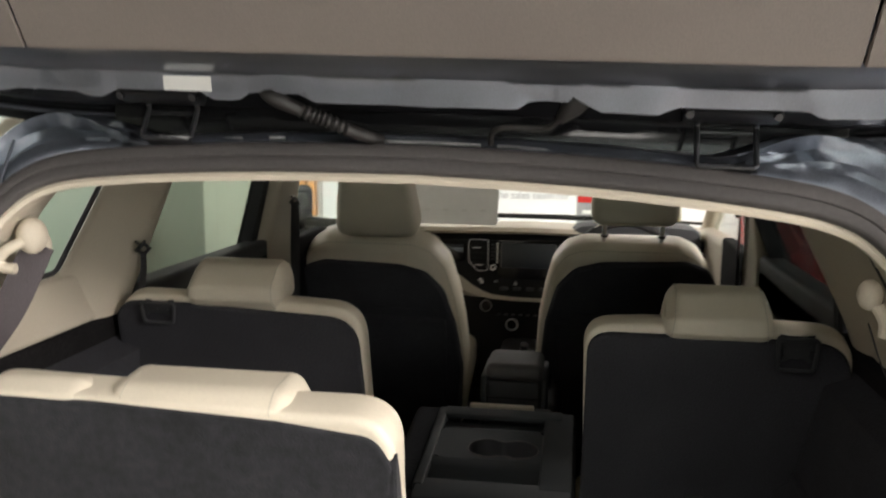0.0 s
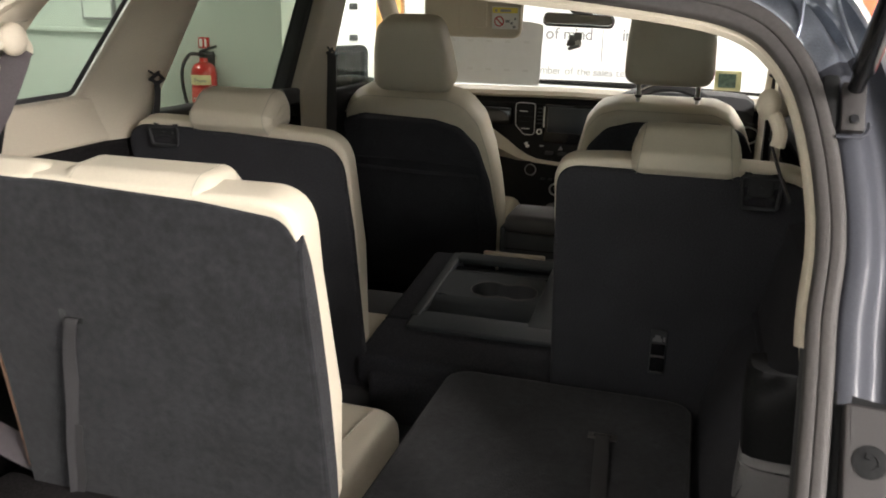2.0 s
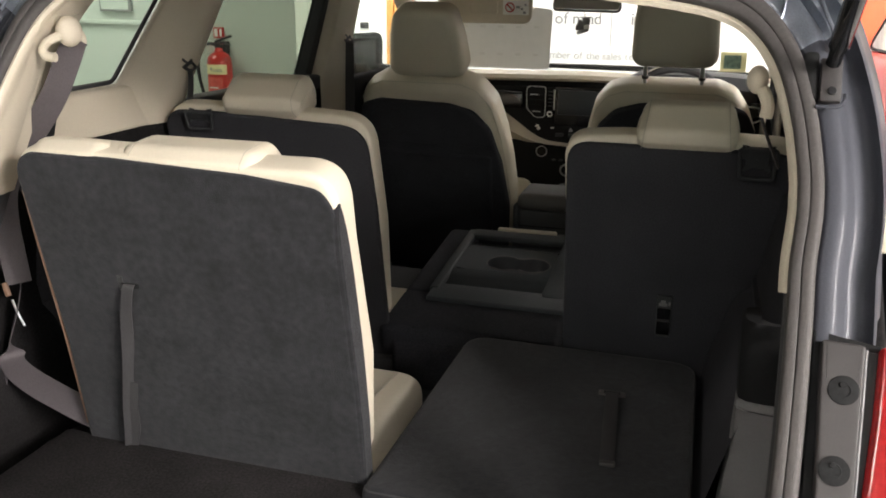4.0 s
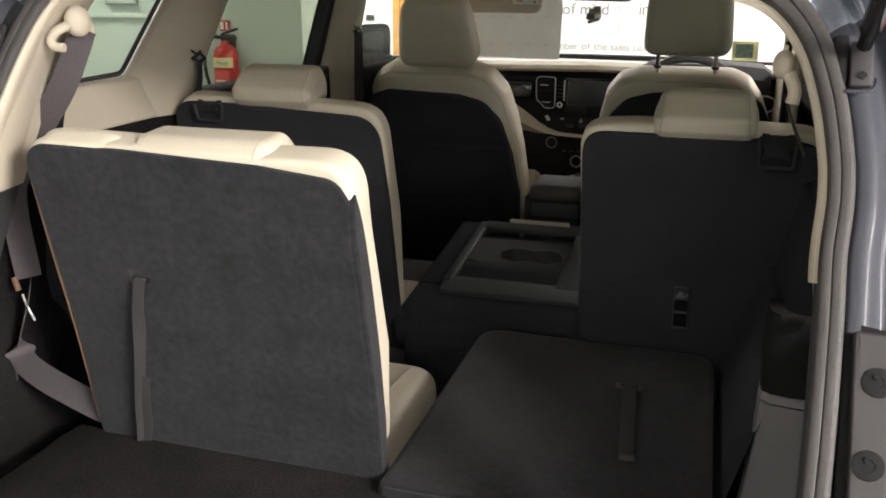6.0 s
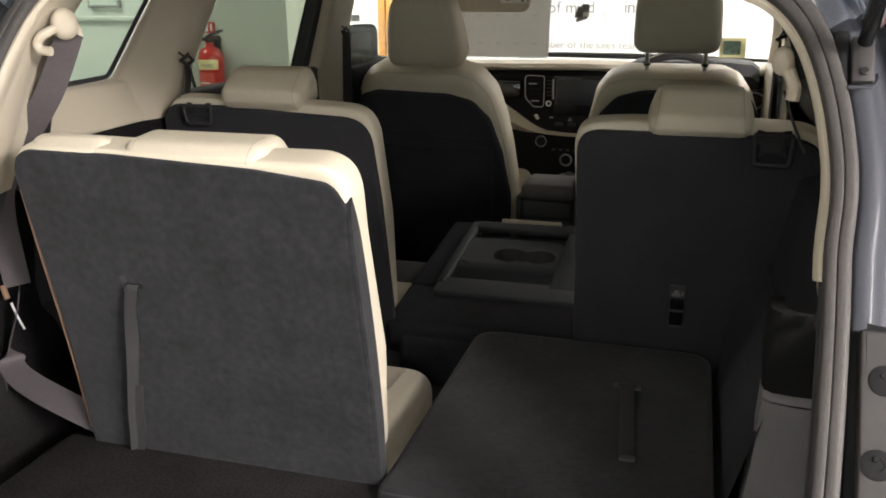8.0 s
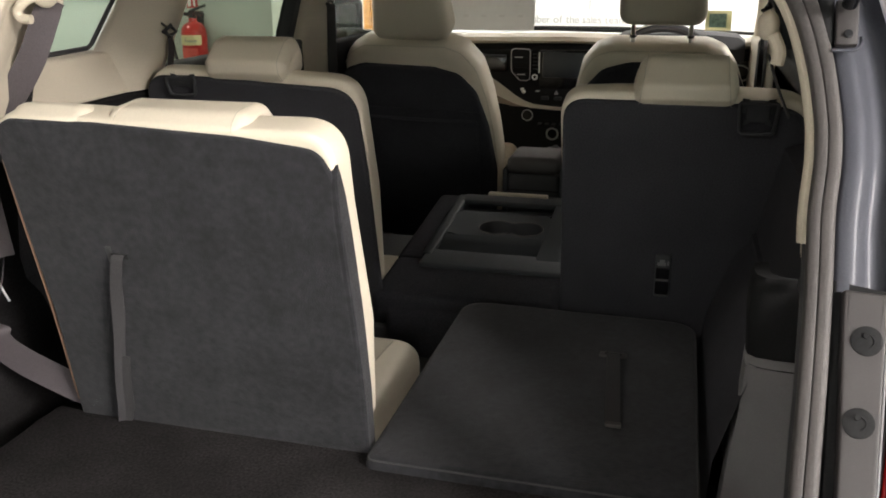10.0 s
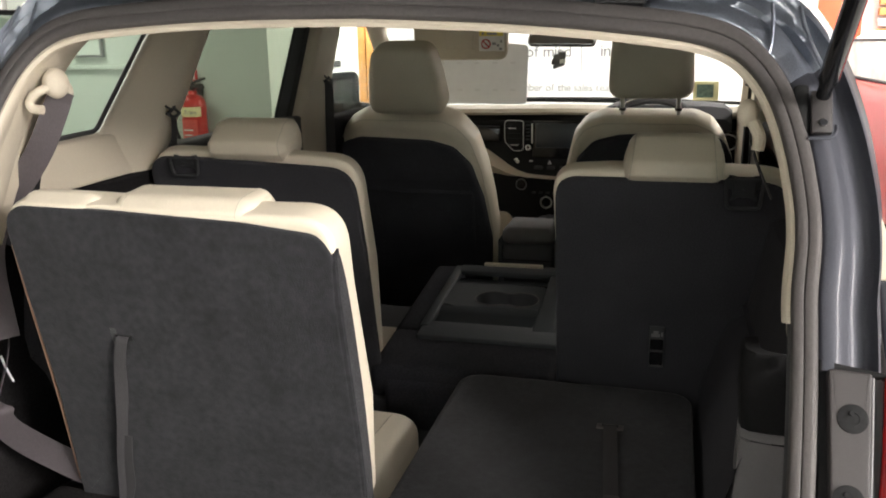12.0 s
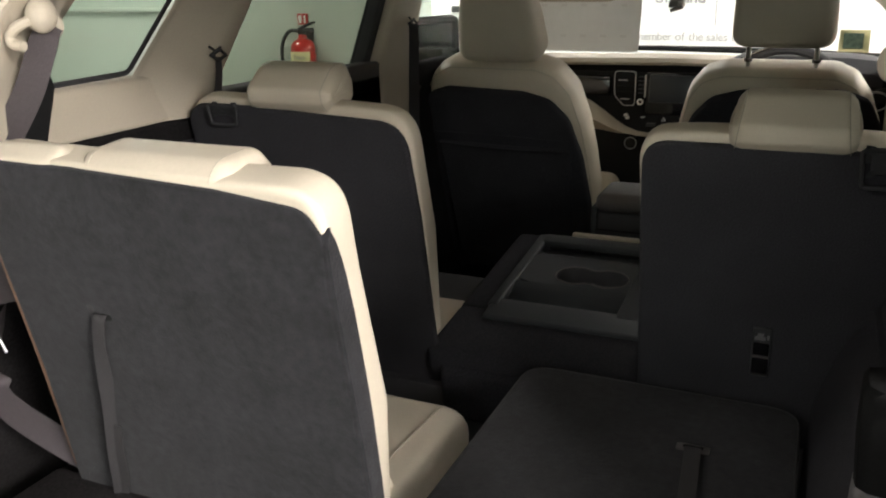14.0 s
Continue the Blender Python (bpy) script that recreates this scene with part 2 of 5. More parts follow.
def rounded(points, n=6):
    """A closed outline from (u, v, radius) corners, each rounded off."""
    out = []
    k = len(points)
    for i in range(k):
        a, b, c = (Vector(points[j % k][:2]) for j in (i - 1, i, i + 1))
        r = points[i][2]
        d1, d2 = (a - b).normalized(), (c - b).normalized()
        if r <= 0:
            out.append(b)
            continue
        half = d1.angle(d2) / 2
        t = min(r / math.tan(half), 0.48 * (a - b).length, 0.48 * (c - b).length)
        p, q = b + d1 * t, b + d2 * t
        for j in range(n + 1):
            s = j / n
            out.append((1 - s) ** 2 * p + 2 * s * (1 - s) * b + s * s * q)
    return out


def inset(outline, d):
    k = len(outline)
    area = sum(outline[i].x * outline[(i + 1) % k].y - outline[(i + 1) % k].x * outline[i].y for i in range(k))
    sg = 1 if area > 0 else -1
    res = []
    for i in range(k):
        t = (outline[(i + 1) % k] - outline[i - 1]).normalized()
        res.append(outline[i] + Vector((-t.y, t.x)) * d * sg)
    return res


def slab(outline, y0, y1, r=0.01, bulge0=0.0, bulge1=0.0, seg=4, rings=4, bm=None):
    """A plate with outline (u across, v up), from depth y0 to y1, edges rounded by r, its two faces swelling by the bulges."""
    bm = bm or bmesh.new()
    cen = sum(outline, Vector((0, 0))) / len(outline)
    loops = []

    def add(ol, y):
        loops.append([bm.verts.new((p.x, y, p.y)) for p in ol])

    inner = inset(outline, r)
    for j in range(rings, 0, -1):
        s = 1 - j / (rings + 1)
        f = 1 - (1 - j / (rings + 1)) ** 2
        add([cen + (p - cen) * (s if j < rings else 0.12) for p in inner], y0 - bulge0 * f)
    add(inset(outline, r + 0.003), y0)
    for j in range(seg + 1):
        a = j / seg * math.pi / 2
        add(inset(outline, r * (1 - math.sin(a))), y0 + r * (1 - math.cos(a)))
    for j in range(seg + 1):
        a = (1 - j / seg) * math.pi / 2
        add(inset(outline, r * (1 - math.sin(a))), y1 - r * (1 - math.cos(a)))
    add(inset(outline, r + 0.003), y1)
    for j in range(1, rings + 1):
        s = 1 - j / (rings + 1)
        f = 1 - (1 - j / (rings + 1)) ** 2
        add([cen + (p - cen) * (s if j < rings else 0.12) for p in inner], y1 + bulge1 * f)
    k = len(outline)
    for a, b in zip(loops, loops[1:]):
        for i in range(k):
            bm.faces.new((a[i], a[(i + 1) % k], b[(i + 1) % k], b[i]))
    bm.faces.new(loops[0])
    bm.faces.new(loops[-1][::-1])
    return bm


def loft(loops, closed=True, caps=False, bm=None):
    bm = bm or bmesh.new()
    vs = [[bm.verts.new(p) for p in l] for l in loops]
    k = len(vs[0])
    for a, b in zip(vs, vs[1:]):
        for i in range(k if closed else k - 1):
            bm.faces.new((a[i], a[(i + 1) % k], b[(i + 1) % k], b[i]))
    if caps:
        bm.faces.new(vs[0])
        bm.faces.new(vs[-1][::-1])
    return bm


def smooth_path(points, n=8):
    """A smooth curve through the points."""
    pts = [Vector(p) for p in points]
    out = []
    for i in range(len(pts) - 1):
        p0, p1, p2, p3 = pts[max(i - 1, 0)], pts[i], pts[i + 1], pts[min(i + 2, len(pts) - 1)]
        for j in range(n):
            t = j / n
            out.append(0.5 * (2 * p1 + (p2 - p0) * t + (2 * p0 - 5 * p1 + 4 * p2 - p3) * t * t + (3 * p1 - p0 - 3 * p2 + p3) * t ** 3))
    return out + [pts[-1]]


def tube(points, r, sides=10, bm=None, radii=None):
    bm = bm or bmesh.new()
    pts = [Vector(p) for p in points]
    loops, up = [], None
    for i, p in enumerate(pts):
        t = (pts[min(i + 1, len(pts) - 1)] - pts[max(i - 1, 0)]).normalized()
        if up is None:
            up = t.orthogonal().normalized()
        side = t.cross(up).normalized()
        up = side.cross(t).normalized()
        rr = radii[i] if radii else r
        loops.append([p + rr * (math.cos(a) * up + math.sin(a) * side) for a in (2 * math.pi * j / sides for j in range(sides))])
    return loft(loops, True, True, bm)


def ribbon(points, width, across, thick=0.0014, bm=None):
    """A strap: points along its middle, and at each the direction across it."""
    loops = []
    pts = [Vector(p) for p in points]
    for i, p in enumerate(pts):
        t = (pts[min(i + 1, len(pts) - 1)] - pts[max(i - 1, 0)]).normalized()
        w = Vector(across[i] if isinstance(across, list) else across)
        w = (w - t * w.dot(t)).normalized() * width / 2
        nn = t.cross(w).normalized() * thick / 2
        loops.append([p - w - nn, p + w - nn, p + w + nn, p - w + nn])
    return loft(loops, True, True, bm)


def disc(c, r, depth, axis, sides=24, bm=None, r2=None):
    a = Vector(axis).normalized()
    return tube([Vector(c), Vector(c) + a * depth * 0.8, Vector(c) + a * depth], r, sides, bm, [r, r, r2 if r2 is not None else r * 0.86])


def words(text, x, y, z, size, mat, parent, turn=(90, 0, 0), name="letter"):
    """Lettering in the built-in font, each letter a part of its own."""
    at = x
    for c in text:
        cu = bpy.data.curves.new(name, "FONT")
        cu.body, cu.size, cu.extrude = c, size, 0.001
        ob = new("tmp", cu)
        me = bpy.data.meshes.new_from_object(ob)
        bpy.data.objects.remove(ob)
        if c == " " or not me.vertices:
            at += 0.24 * size
            continue
        left = min(v.co.x for v in me.vertices)
        wide = max(v.co.x for v in me.vertices) - left
        me.materials.clear()
        me.materials.append(mat)
        res = new(name, me)
        res.matrix_world = pose(at - left, y, z, *turn)
        res.parent = parent
        at += wide + 0.066 * size


# ---- the room ----
def wall(name, x0, x1, y0, y1, z0, z1, mat, label):
    return tagged(part(name, rbox(x0, x1, y0, y1, z0, z1, 0.004, 1), mat), label, "wall", kind="structure")


tagged(part("floor", rbox(-6, 6, -6, 10.2, -0.2, 0, 0), M_TILE), "pale grey polished showroom floor", "floor", kind="structure")
tagged(part("ceiling", rbox(-6, 6, -6, 10.2, CEIL, CEIL + 0.2, 0), M_CEIL), "grey showroom ceiling boards", "ceiling", kind="structure")
wall("wall_green", -5.8, -2.26, 5.5, 5.7, 0, CEIL, M_WALL, "pale green painted wall behind the car")
wall("wall_green_return", -2.36, -2.26, 5.7, 6.35, 0, CEIL, M_WALL, "pale green painted return wall")
wall("wall_front", -2.26, 5.8, 8.6, 8.8, 0, CEIL, M_WHITE, "white painted front wall of the showroom")
wall("wall_left", -6.0, -5.8, -6, 5.7, 0, CEIL, M_WALL, "pale green painted side wall")
# unseen walls with openings, added to let light in from side and rear
for wn, a, b, c, d in (("wall_right_low", -6, 10.2, 0, 0.8), ("wall_right_high", -6, 10.2, 2.6, CEIL), ("wall_right_back", -6, -5.6, 0.8, 2.6), ("wall_right_front", -1.2, 10.2, 0.8, 2.6)):
    wall(wn, 5.8, 6.0, a, b, c, d, M_GREYWALL, "grey painted wall of the unseen shop front")
for wn, a, b, c, d in (("wall_back_low", -6, 6, 0, 0.25), ("wall_back_high", -6, 6, 2.6, CEIL), ("wall_back_left", -6, -1.6, 0.25, 2.6), ("wall_back_right", 5.2, 6, 0.25, 2.6)):
    wall(wn, a, b, -6.2, -6, c, d, M_GREYWALL, "grey painted wall of the unseen glazed front")
front = tagged(part("unseen_window_2", rbox(-1.6, 5.2, -6.11, -6.10, 0.25, 2.6, 0), M_GLASS), "clear glazing added out of view behind the car", "window", kind="structure")
front.visible_shadow = False
for u in (0.1, 1.8, 3.5):
    part("mullion", rbox(u - 0.03, u + 0.03, -6.14, -6.07, 0.25, 2.6, 0.004, 1), M_STEEL, front)
# glowing sheet, added for low light and reflections from the rear
tagged(part("backdrop", rbox(-4.0, 7.6, -8.1, -8.0, -0.2, 4.2, 0), M_BACKDROPGLOW), "glowing sheet added out of view to light the car from behind", "backdrop", kind="structure")
shop = tagged(part("unseen_window_1", rbox(5.89, 5.90, -5.6, -1.2, 0.8, 2.6, 0), M_GLASS), "clear window added out of view for the fill light", "window", kind="structure")
shop.visible_shadow = False
for u in (-4.1, -2.7):
    part("mullion", rbox(5.86, 5.93, u - 0.03, u + 0.03, 0.8, 2.6, 0.004, 1), M_STEEL, shop)
for lx, ly, sx, sy, w in LAMPS:
    lt = thing("ceiling_light", "flat white rectangular ceiling light panel, lit", "ceiling light", "ceiling lights", at=pose(lx, ly, CEIL))
    part("frame", rbox(-sx / 2 - 0.03, sx / 2 + 0.03, -sy / 2 - 0.03, sy / 2 + 0.03, -0.012, 0, 0.003, 1), M_WHITE, lt)
    part("diffuser", rbox(-sx / 2, sx / 2, -sy / 2, sy / 2, -0.02, -0.012, 0), M_DIFF, lt)

# the white banner with its words, in front of the car
banner = thing("banner", "white wall banner with grey lettering", "banner", at=pose(0, 7.0, 0))
part("sheet", rbox(-1.9, 1.43, 0, 0.03, 0.55, 2.3, 0.004, 1), M_BANNER, banner)
part("rule", rbox(-0.285, -0.28, -0.004, 0, 1.09, 1.62, 0), M_INK, banner)
words("of mind", -0.725, -0.004, 1.255, 0.125, M_INK, banner)
words("Protec", -0.145, -0.004, 1.43, 0.135, M_INK, banner)
words("ins", -0.13, -0.004, 1.255, 0.135, M_INK, banner)
pic = part("printed_picture", rbox(0.185, 0.43, -0.004, -0.001, 0.80, 1.18, 0), M_INK, banner, "dark printed picture with red and white shapes")
for pu0, pu1, pv0, pv1, pm_ in ((0.19, 0.425, 0.965, 1.03, M_EXTRED), (0.21, 0.30, 1.03, 1.06, M_EXTRED), (0.23, 0.40, 0.875, 0.905, M_PAPER), (0.22, 0.41, 0.835, 0.855, M_PAPER), (0.31, 0.36, 1.10, 1.16, M_YELLOW), (0.37, 0.425, 1.05, 1.16, M_ORANGE)):
    part("print", rbox(pu0, pu1, -0.0065, -0.0045, pv0, pv1, 0.0), pm_, pic)
words("member of the sales team for", -0.855, -0.004, 0.985, 0.084, M_FAINT, banner)

# wooden door with a pale panel, beyond the front passenger window
door = thing("door_1", "varnished pine door with brass hinges in a pale frame, closed", "door", kind="structure", at=pose(-2.75, 8.3, 0))
part("door_leaf", rbox(-0.75, 0.12, 0, 0.045, 0, 2.05, 0.004), M_WHITE, door)
for u in (0.12, 0.205, 0.30):
    part("door_frame", rbox(u, u + 0.075, -0.03, 0.08, 0, 2.12, 0.006), M_WOOD, door)
for zz in (1.12, 1.42, 1.72):
    part("hinge", rbox(-0.17, -0.08, -0.012, 0, zz, zz + 0.06, 0.003), M_STEEL, door, "dark brass hinge")
wall("wall_passage", -5.8, -2.36, 8.4, 8.6, 0, CEIL, M_WHITE, "white painted wall of the passage")
tagged(part("trunking", rbox(-5.7, -3.35, 5.47, 5.5, 1.245, 1.275, 0.004), M_WALL), "pale green painted wall trunking", "trunking", kind="structure")
board = thing("notice_board", "small grey-green framed notice on the wall", "notice", at=pose(-3.645, 5.47, 1.335))
part("frame", rbox(-0.16, 0.1, -0.005, 0.03, 0, 0.22, 0.004), M_GREYWALL, board)
part("sheet", rbox(-0.145, 0.085, -0.008, -0.0055, 0.015, 0.205, 0), M_WALL, board)

lbx = thing("light_box", "lit white light box on the green wall", "light box", at=pose(-4.75, 5.44, 1.62))
part("case", rbox(-0.55, 0.43, 0.0, 0.06, 0, 0.62, 0.006), M_WHITE, lbx)
part("lit_face", rbox(-0.53, 0.41, -0.006, 0.0, 0.02, 0.60, 0), M_LIT, lbx)
part("bar", rbox(0.315, 0.33, -0.010, -0.006, 0.0, 0.62, 0), M_WOOD, lbx)
# fire extinguisher on the green wall
ext = thing("fire_extinguisher", "red fire extinguisher with a cream label on a wall bracket", "fire extinguisher", at=pose(-2.806, 5.40, -0.055))
prof = [(0.0, 0.66), (0.07, 0.665), (0.086, 0.69), (0.086, 1.06), (0.079, 1.095), (0.06, 1.12), (0.03, 1.135), (0.026, 1.16), (0.0, 1.165)]
part("cylinder", loft([[Vector((r * math.cos(a) + 1e-4 * math.cos(a), r * math.sin(a) + 1e-4 * math.sin(a), z)) for a in (2 * math.pi * j / 28 for j in range(28))] for r, z in prof], True, True), M_EXTRED, ext)
part("label", loft([[Vector((0.0875 * math.sin(a), -0.0875 * math.cos(a), z)) for a in (math.radians(-62 + 124 * j / 12) for j in range(13))] for z in (0.985, 1.052)], False), M_LABEL, ext, "cream printed label")
part("label", loft([[Vector((0.0875 * math.sin(a), -0.0875 * math.cos(a), z)) for a in (math.radians(-50 + 90 * j / 12) for j in range(13))] for z in (0.72, 0.965)], False), material("red_label", (0.66, 0.10, 0.08), 0.5), ext, "pale red instruction label")
for k in range(5):
    part("print", rbox(-0.035, 0.035 - 0.01 * (k % 2), -0.0915, -0.089, 0.75 + 0.035 * k, 0.76 + 0.035 * k, 0), M_PAPER, ext)
words("Foam", -0.020, -0.0915, 1.004, 0.042, M_INK, ext)
part("valve", rbox(-0.022, 0.022, -0.022, 0.022, 1.16, 1.205, 0.006), M_STEEL, ext)
part("handle", tube([(-0.02, -0.01, 1.20), (0.05, -0.02, 1.225), (0.12, -0.03, 1.245)], 0.009, 8), M_STEEL, ext)
part("handle", tube([(-0.02, -0.01, 1.185), (0.05, -0.02, 1.19), (0.11, -0.03, 1.185)], 0.008, 8), M_STEEL, ext)
part("hose", tube(smooth_path([(-0.02, -0.02, 1.185), (-0.09, -0.03, 1.18), (-0.15, -0.03, 1.08), (-0.15, -0.02, 0.92), (-0.10, 0, 0.72)], 8), 0.012, 10), M_PLASTIC, ext, "black rubber hose")
part("bracket", rbox(-0.03, 0.03, 0.08, 0.1, 0.95, 1.2, 0.004), M_STEEL, ext)
sg = thing("safety_sign", "small red safety sign above the extinguisher", "sign", at=pose(-2.852, 5.49, 1.165))
part("plate", rbox(-0.040, 0.040, -0.006, 0.008, 0, 0.075, 0.002), M_EXTRED, sg)
part("mark", rbox(-0.030, -0.006, -0.009, -0.0065, 0.012, 0.063, 0), M_PAPER, sg)
part("mark", rbox(0.012, 0.026, -0.009, -0.0065, 0.012, 0.063, 0), M_PAPER, sg)

# ---- red car parked beside, orange panel and slatted wall behind it ----
tagged(part("orange_panel", rbox(1.55, 2.02, 8.5, 8.6, 0.0, 2.6, 0.01), M_ORANGE), "orange painted wall panel", "wall panel", kind="structure")
slat = thing("slatted_screen", "pale wooden slatted wall screen", "screen", at=pose(2.2, 8.5, 0))
for k in range(18):
    part("slat", rbox(-0.05, 2.4, 0, 0.05, 0.9 + 0.09 * k, 0.965 + 0.09 * k, 0.004, 1), M_WOOD if k % 3 else M_WHITE, slat)


def red_car():
    c = thing("parked_car", "red hatchback with a white roof parked on the showroom floor", "car", at=pose(2.42, 6.9, 0, 0, 0, 4))
    lower = rounded([(-1.9, 0.28, 0.1), (1.9, 0.28, 0.1), (1.95, 0.8, 0.15), (0.9, 1.08, 0.2), (-1.85, 1.12, 0.15), (-1.95, 0.6, 0.1)])
    part("body", moved(slab(lower, -0.85, 0.85, 0.1, 0.02, 0.02), pose(0, 0, 0, 0, 0, 90)), M_RED, c)
    cab = rounded([(-1.7, 0.95, 0.05), (0.95, 0.95, 0.05), (0.2, 1.42, 0.25), (-1.25, 1.45, 0.25)])
    part("cabin", moved(slab(cab, -0.72, 0.72, 0.12, 0.0, 0.0), pose(0, 0, 0, 0, 0, 90)), M_BANNER, c, "white roof")
    for s in (-1, 1):
        win = rounded([(-1.45, 1.12, 0.05), (0.6, 1.10, 0.05), (0.15, 1.36, 0.12), (-1.15, 1.39, 0.12)])
        part("side_window", moved(slab(win, -0.012, 0.012, 0.004), pose(s * 0.722, 0, 0, 0, 0, 90)), M_WINDOWSHINE, c, "side window with a pale reflection in its colour")
        part("window_trim", tube([Vector((s * 0.735, p.x, p.y)) for p in win] + [Vector((s * 0.735, win[0].x, win[0].y))], 0.010, 6), M_PLASTIC, c)
        for yy in (-1.25, 1.25):
            part("wheel", disc((s * 0.62, yy, 0.32), 0.32, s * 0.22, (1, 0, 0), 28), M_TYRE, c)
    part("tail_lamp", rbox(-0.8, -0.5, -1.97, -1.8, 0.75, 0.98, 0.03), M_REDPL, c)
    return c


red_car()

# ---- the car: shell and trim ----
car = thing("car", "dark blue metallic estate car with its tailgate open", "car")
LEAN_Y, LEAN_K = 0.186, 0.62  # the rear opening lies in the plane y = LEAN_Y + LEAN_K z
UPL = math.hypot(1, LEAN_K)
HALF = [(0.535, 0.60), (0.543, 0.80), (0.551, 1.0), (0.556, 1.12), (0.557, 1.24), (0.551, 1.335), (0.532, 1.425), (0.505, 1.474), (0.46, 1.502), (0.37, 1.516), (0.2, 1.528), (0.0, 1.533)]
LOOP = smooth_path([(x, z, 0) for x, z in HALF], 12)
def slant(z):
    """The right edge runs in a little towards its foot."""
    return -0.006 * min(1.0, max(0.0, (1.33 - z) / 0.09)) + (0.003 if z > 1.30 else 0.003 * max(0.0, (z - 1.26) / 0.04)) * min(1.0, max(0.0, (1.46 - z) / 0.08))


ROLL = 0.026  # the car stands a little lower on its right
LOOP = [Vector((p.x + 0.008 + slant(p.y), p.y - ROLL * p.x)) for p in LOOP] + [Vector((0.008 - p.x, p.y + ROLL * p.x)) for p in reversed(LOOP[:-1])]


def in_plane(x, z, e=0.0):
    """A place on the rear opening's plane, moved e to the rear."""
    return Vector((x, LEAN_Y + LEAN_K * z - e / UPL, z + e * LEAN_K / UPL))


def ring_at(d, e, ahead=0.0):
    """The opening's outline, moved outwards by d in its plane and by e to the rear."""
    out = []
    for i, p in enumerate(LOOP):
        t = (LOOP[min(i + 1, len(LOOP) - 1)] - LOOP[max(i - 1, 0)]).normalized()
        w = min(1.0, max(0.0, (abs(p.x) - 0.34) / 0.14)) if p.y > 1.46 else 1.0
        off = d if d < 0.03 else 0.03 + (d - 0.03) * (0.22 + 0.78 * w)  # the roof's edge is short above the opening
        q = p + Vector((t.y, -t.x * UPL)) * off
        if 0.05 < d < 0.095 and p.y > 1.40:  # pressed dents and ribs of the upper corners
            g = min(1.0, (p.y - 1.40) / 0.06) * (1.0 if abs(p.x) > 0.3 else 0.35)
            ee = e + g * (0.0035 * math.sin(64 * p.x + 340 * d) + 0.003 * math.sin(520 * d + 41 * p.x))
        else:
            ee = e
        out.append(Vector((q.x, LEAN_Y + LEAN_K * q.y - ee / UPL + ahead, q.y + ee * LEAN_K / UPL)))
    return out


def ring(name, steps, mat, label="", angle=50, keep=None):
    pick = keep or [True] * len(LOOP)
    return part(name, loft([[p for p, k in zip(ring_at(*st), pick) if k] for st in steps], False), mat, car, label, angle)


LIP = [(0.03, 0.0, 0.14), (0.012, 0.0, 0.06), (-0.002, 0.0, 0.022), (-0.006, 0.0, 0.010), (-0.006, 0.001, 0.003), (-0.002, 0.003), (0.004, 0.002), (0.008, -0.006)]
ring("liner_edge", LIP, M_TRIM, "beige edge of the headliner and pillar trim", keep=[p.y > 1.205 for p in LOOP])
for s in (1, -1):
    ring("lower_edge", [(d + 0.006, *r) for d, *r in LIP], M_PLASTIC, "black edge of the lower trim", keep=[p.y < 1.235 and p.x * s > 0 for p in LOOP])
ring("weatherstrip", [(0.0034, -0.01), (0.0020, 0.003), (0.0030, 0.0095), (0.0050, 0.0112), (0.0090, 0.0120), (0.0128, 0.0124), (0.0139, 0.0120), (0.0144, 0.0100), (0.0149, 0.0122), (0.0162, 0.0130), (0.0220, 0.0134), (0.0265, 0.0128), (0.0288, 0.0095), (0.0300, 0.002), (0.0304, -0.012)], M_RUBBER, "dark rubber door seal")
FRAME = [(0.027, -0.006), (0.0300, -0.0045), (0.0320, -0.0005), (0.036, 0.0005), (0.044, 0.0005), (0.050, -0.001), (0.055, -0.004), (0.060, -0.009), (0.065, -0.0125), (0.071, -0.0145), (0.078, -0.0145), (0.083, -0.012), (0.0865, -0.007), (0.0895, -0.002), (0.093, -0.001, 0.008), (0.098, 0.0, 0.035), (0.102, 0.0, 0.07), (0.112, 0.0, 0.10)]
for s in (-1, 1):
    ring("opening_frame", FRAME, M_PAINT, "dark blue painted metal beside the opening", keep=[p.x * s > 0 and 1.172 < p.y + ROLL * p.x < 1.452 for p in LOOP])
    # corners and roof edge take the paler copies of the body paint
    ring("corner_pressing", FRAME, M_LITPRESSED, "dark blue pressed metal in the opening's corner, coloured paler for reflected light", keep=[p.x * s > 0.36 and p.y + ROLL * p.x > 1.440 for p in LOOP])
ring("roof_edge", FRAME, M_LITPAINT, "dark blue painted edge under the roof, coloured paler for reflected light", keep=[abs(p.x - 0.008) < 0.385 and p.y > 1.40 for p in LOOP])
part("roof", slab([Vector(p) for p in ((-0.56, 1.28), (0.54, 1.28), (0.60, 1.8), (0.64, 3.05), (-0.66, 3.05), (-0.66, 1.8))], 1.60, 1.635, 0.012, 0, 0.02), M_PAINT, car).matrix_local = Matrix(((1, 0, 0, 0), (0, 0, 1, 0), (0, 1, 0, 0), (0, 0, 0, 1)))
part("roof_gutter", moved(rbox(-0.45, 0.45, 1.186, 1.200, 1.530, 1.606, 0.004), pose(0.008, 0, 0, 0, math.degrees(ROLL))), M_GLOSS, car, "dark painted gutter under the roof's rear edge")
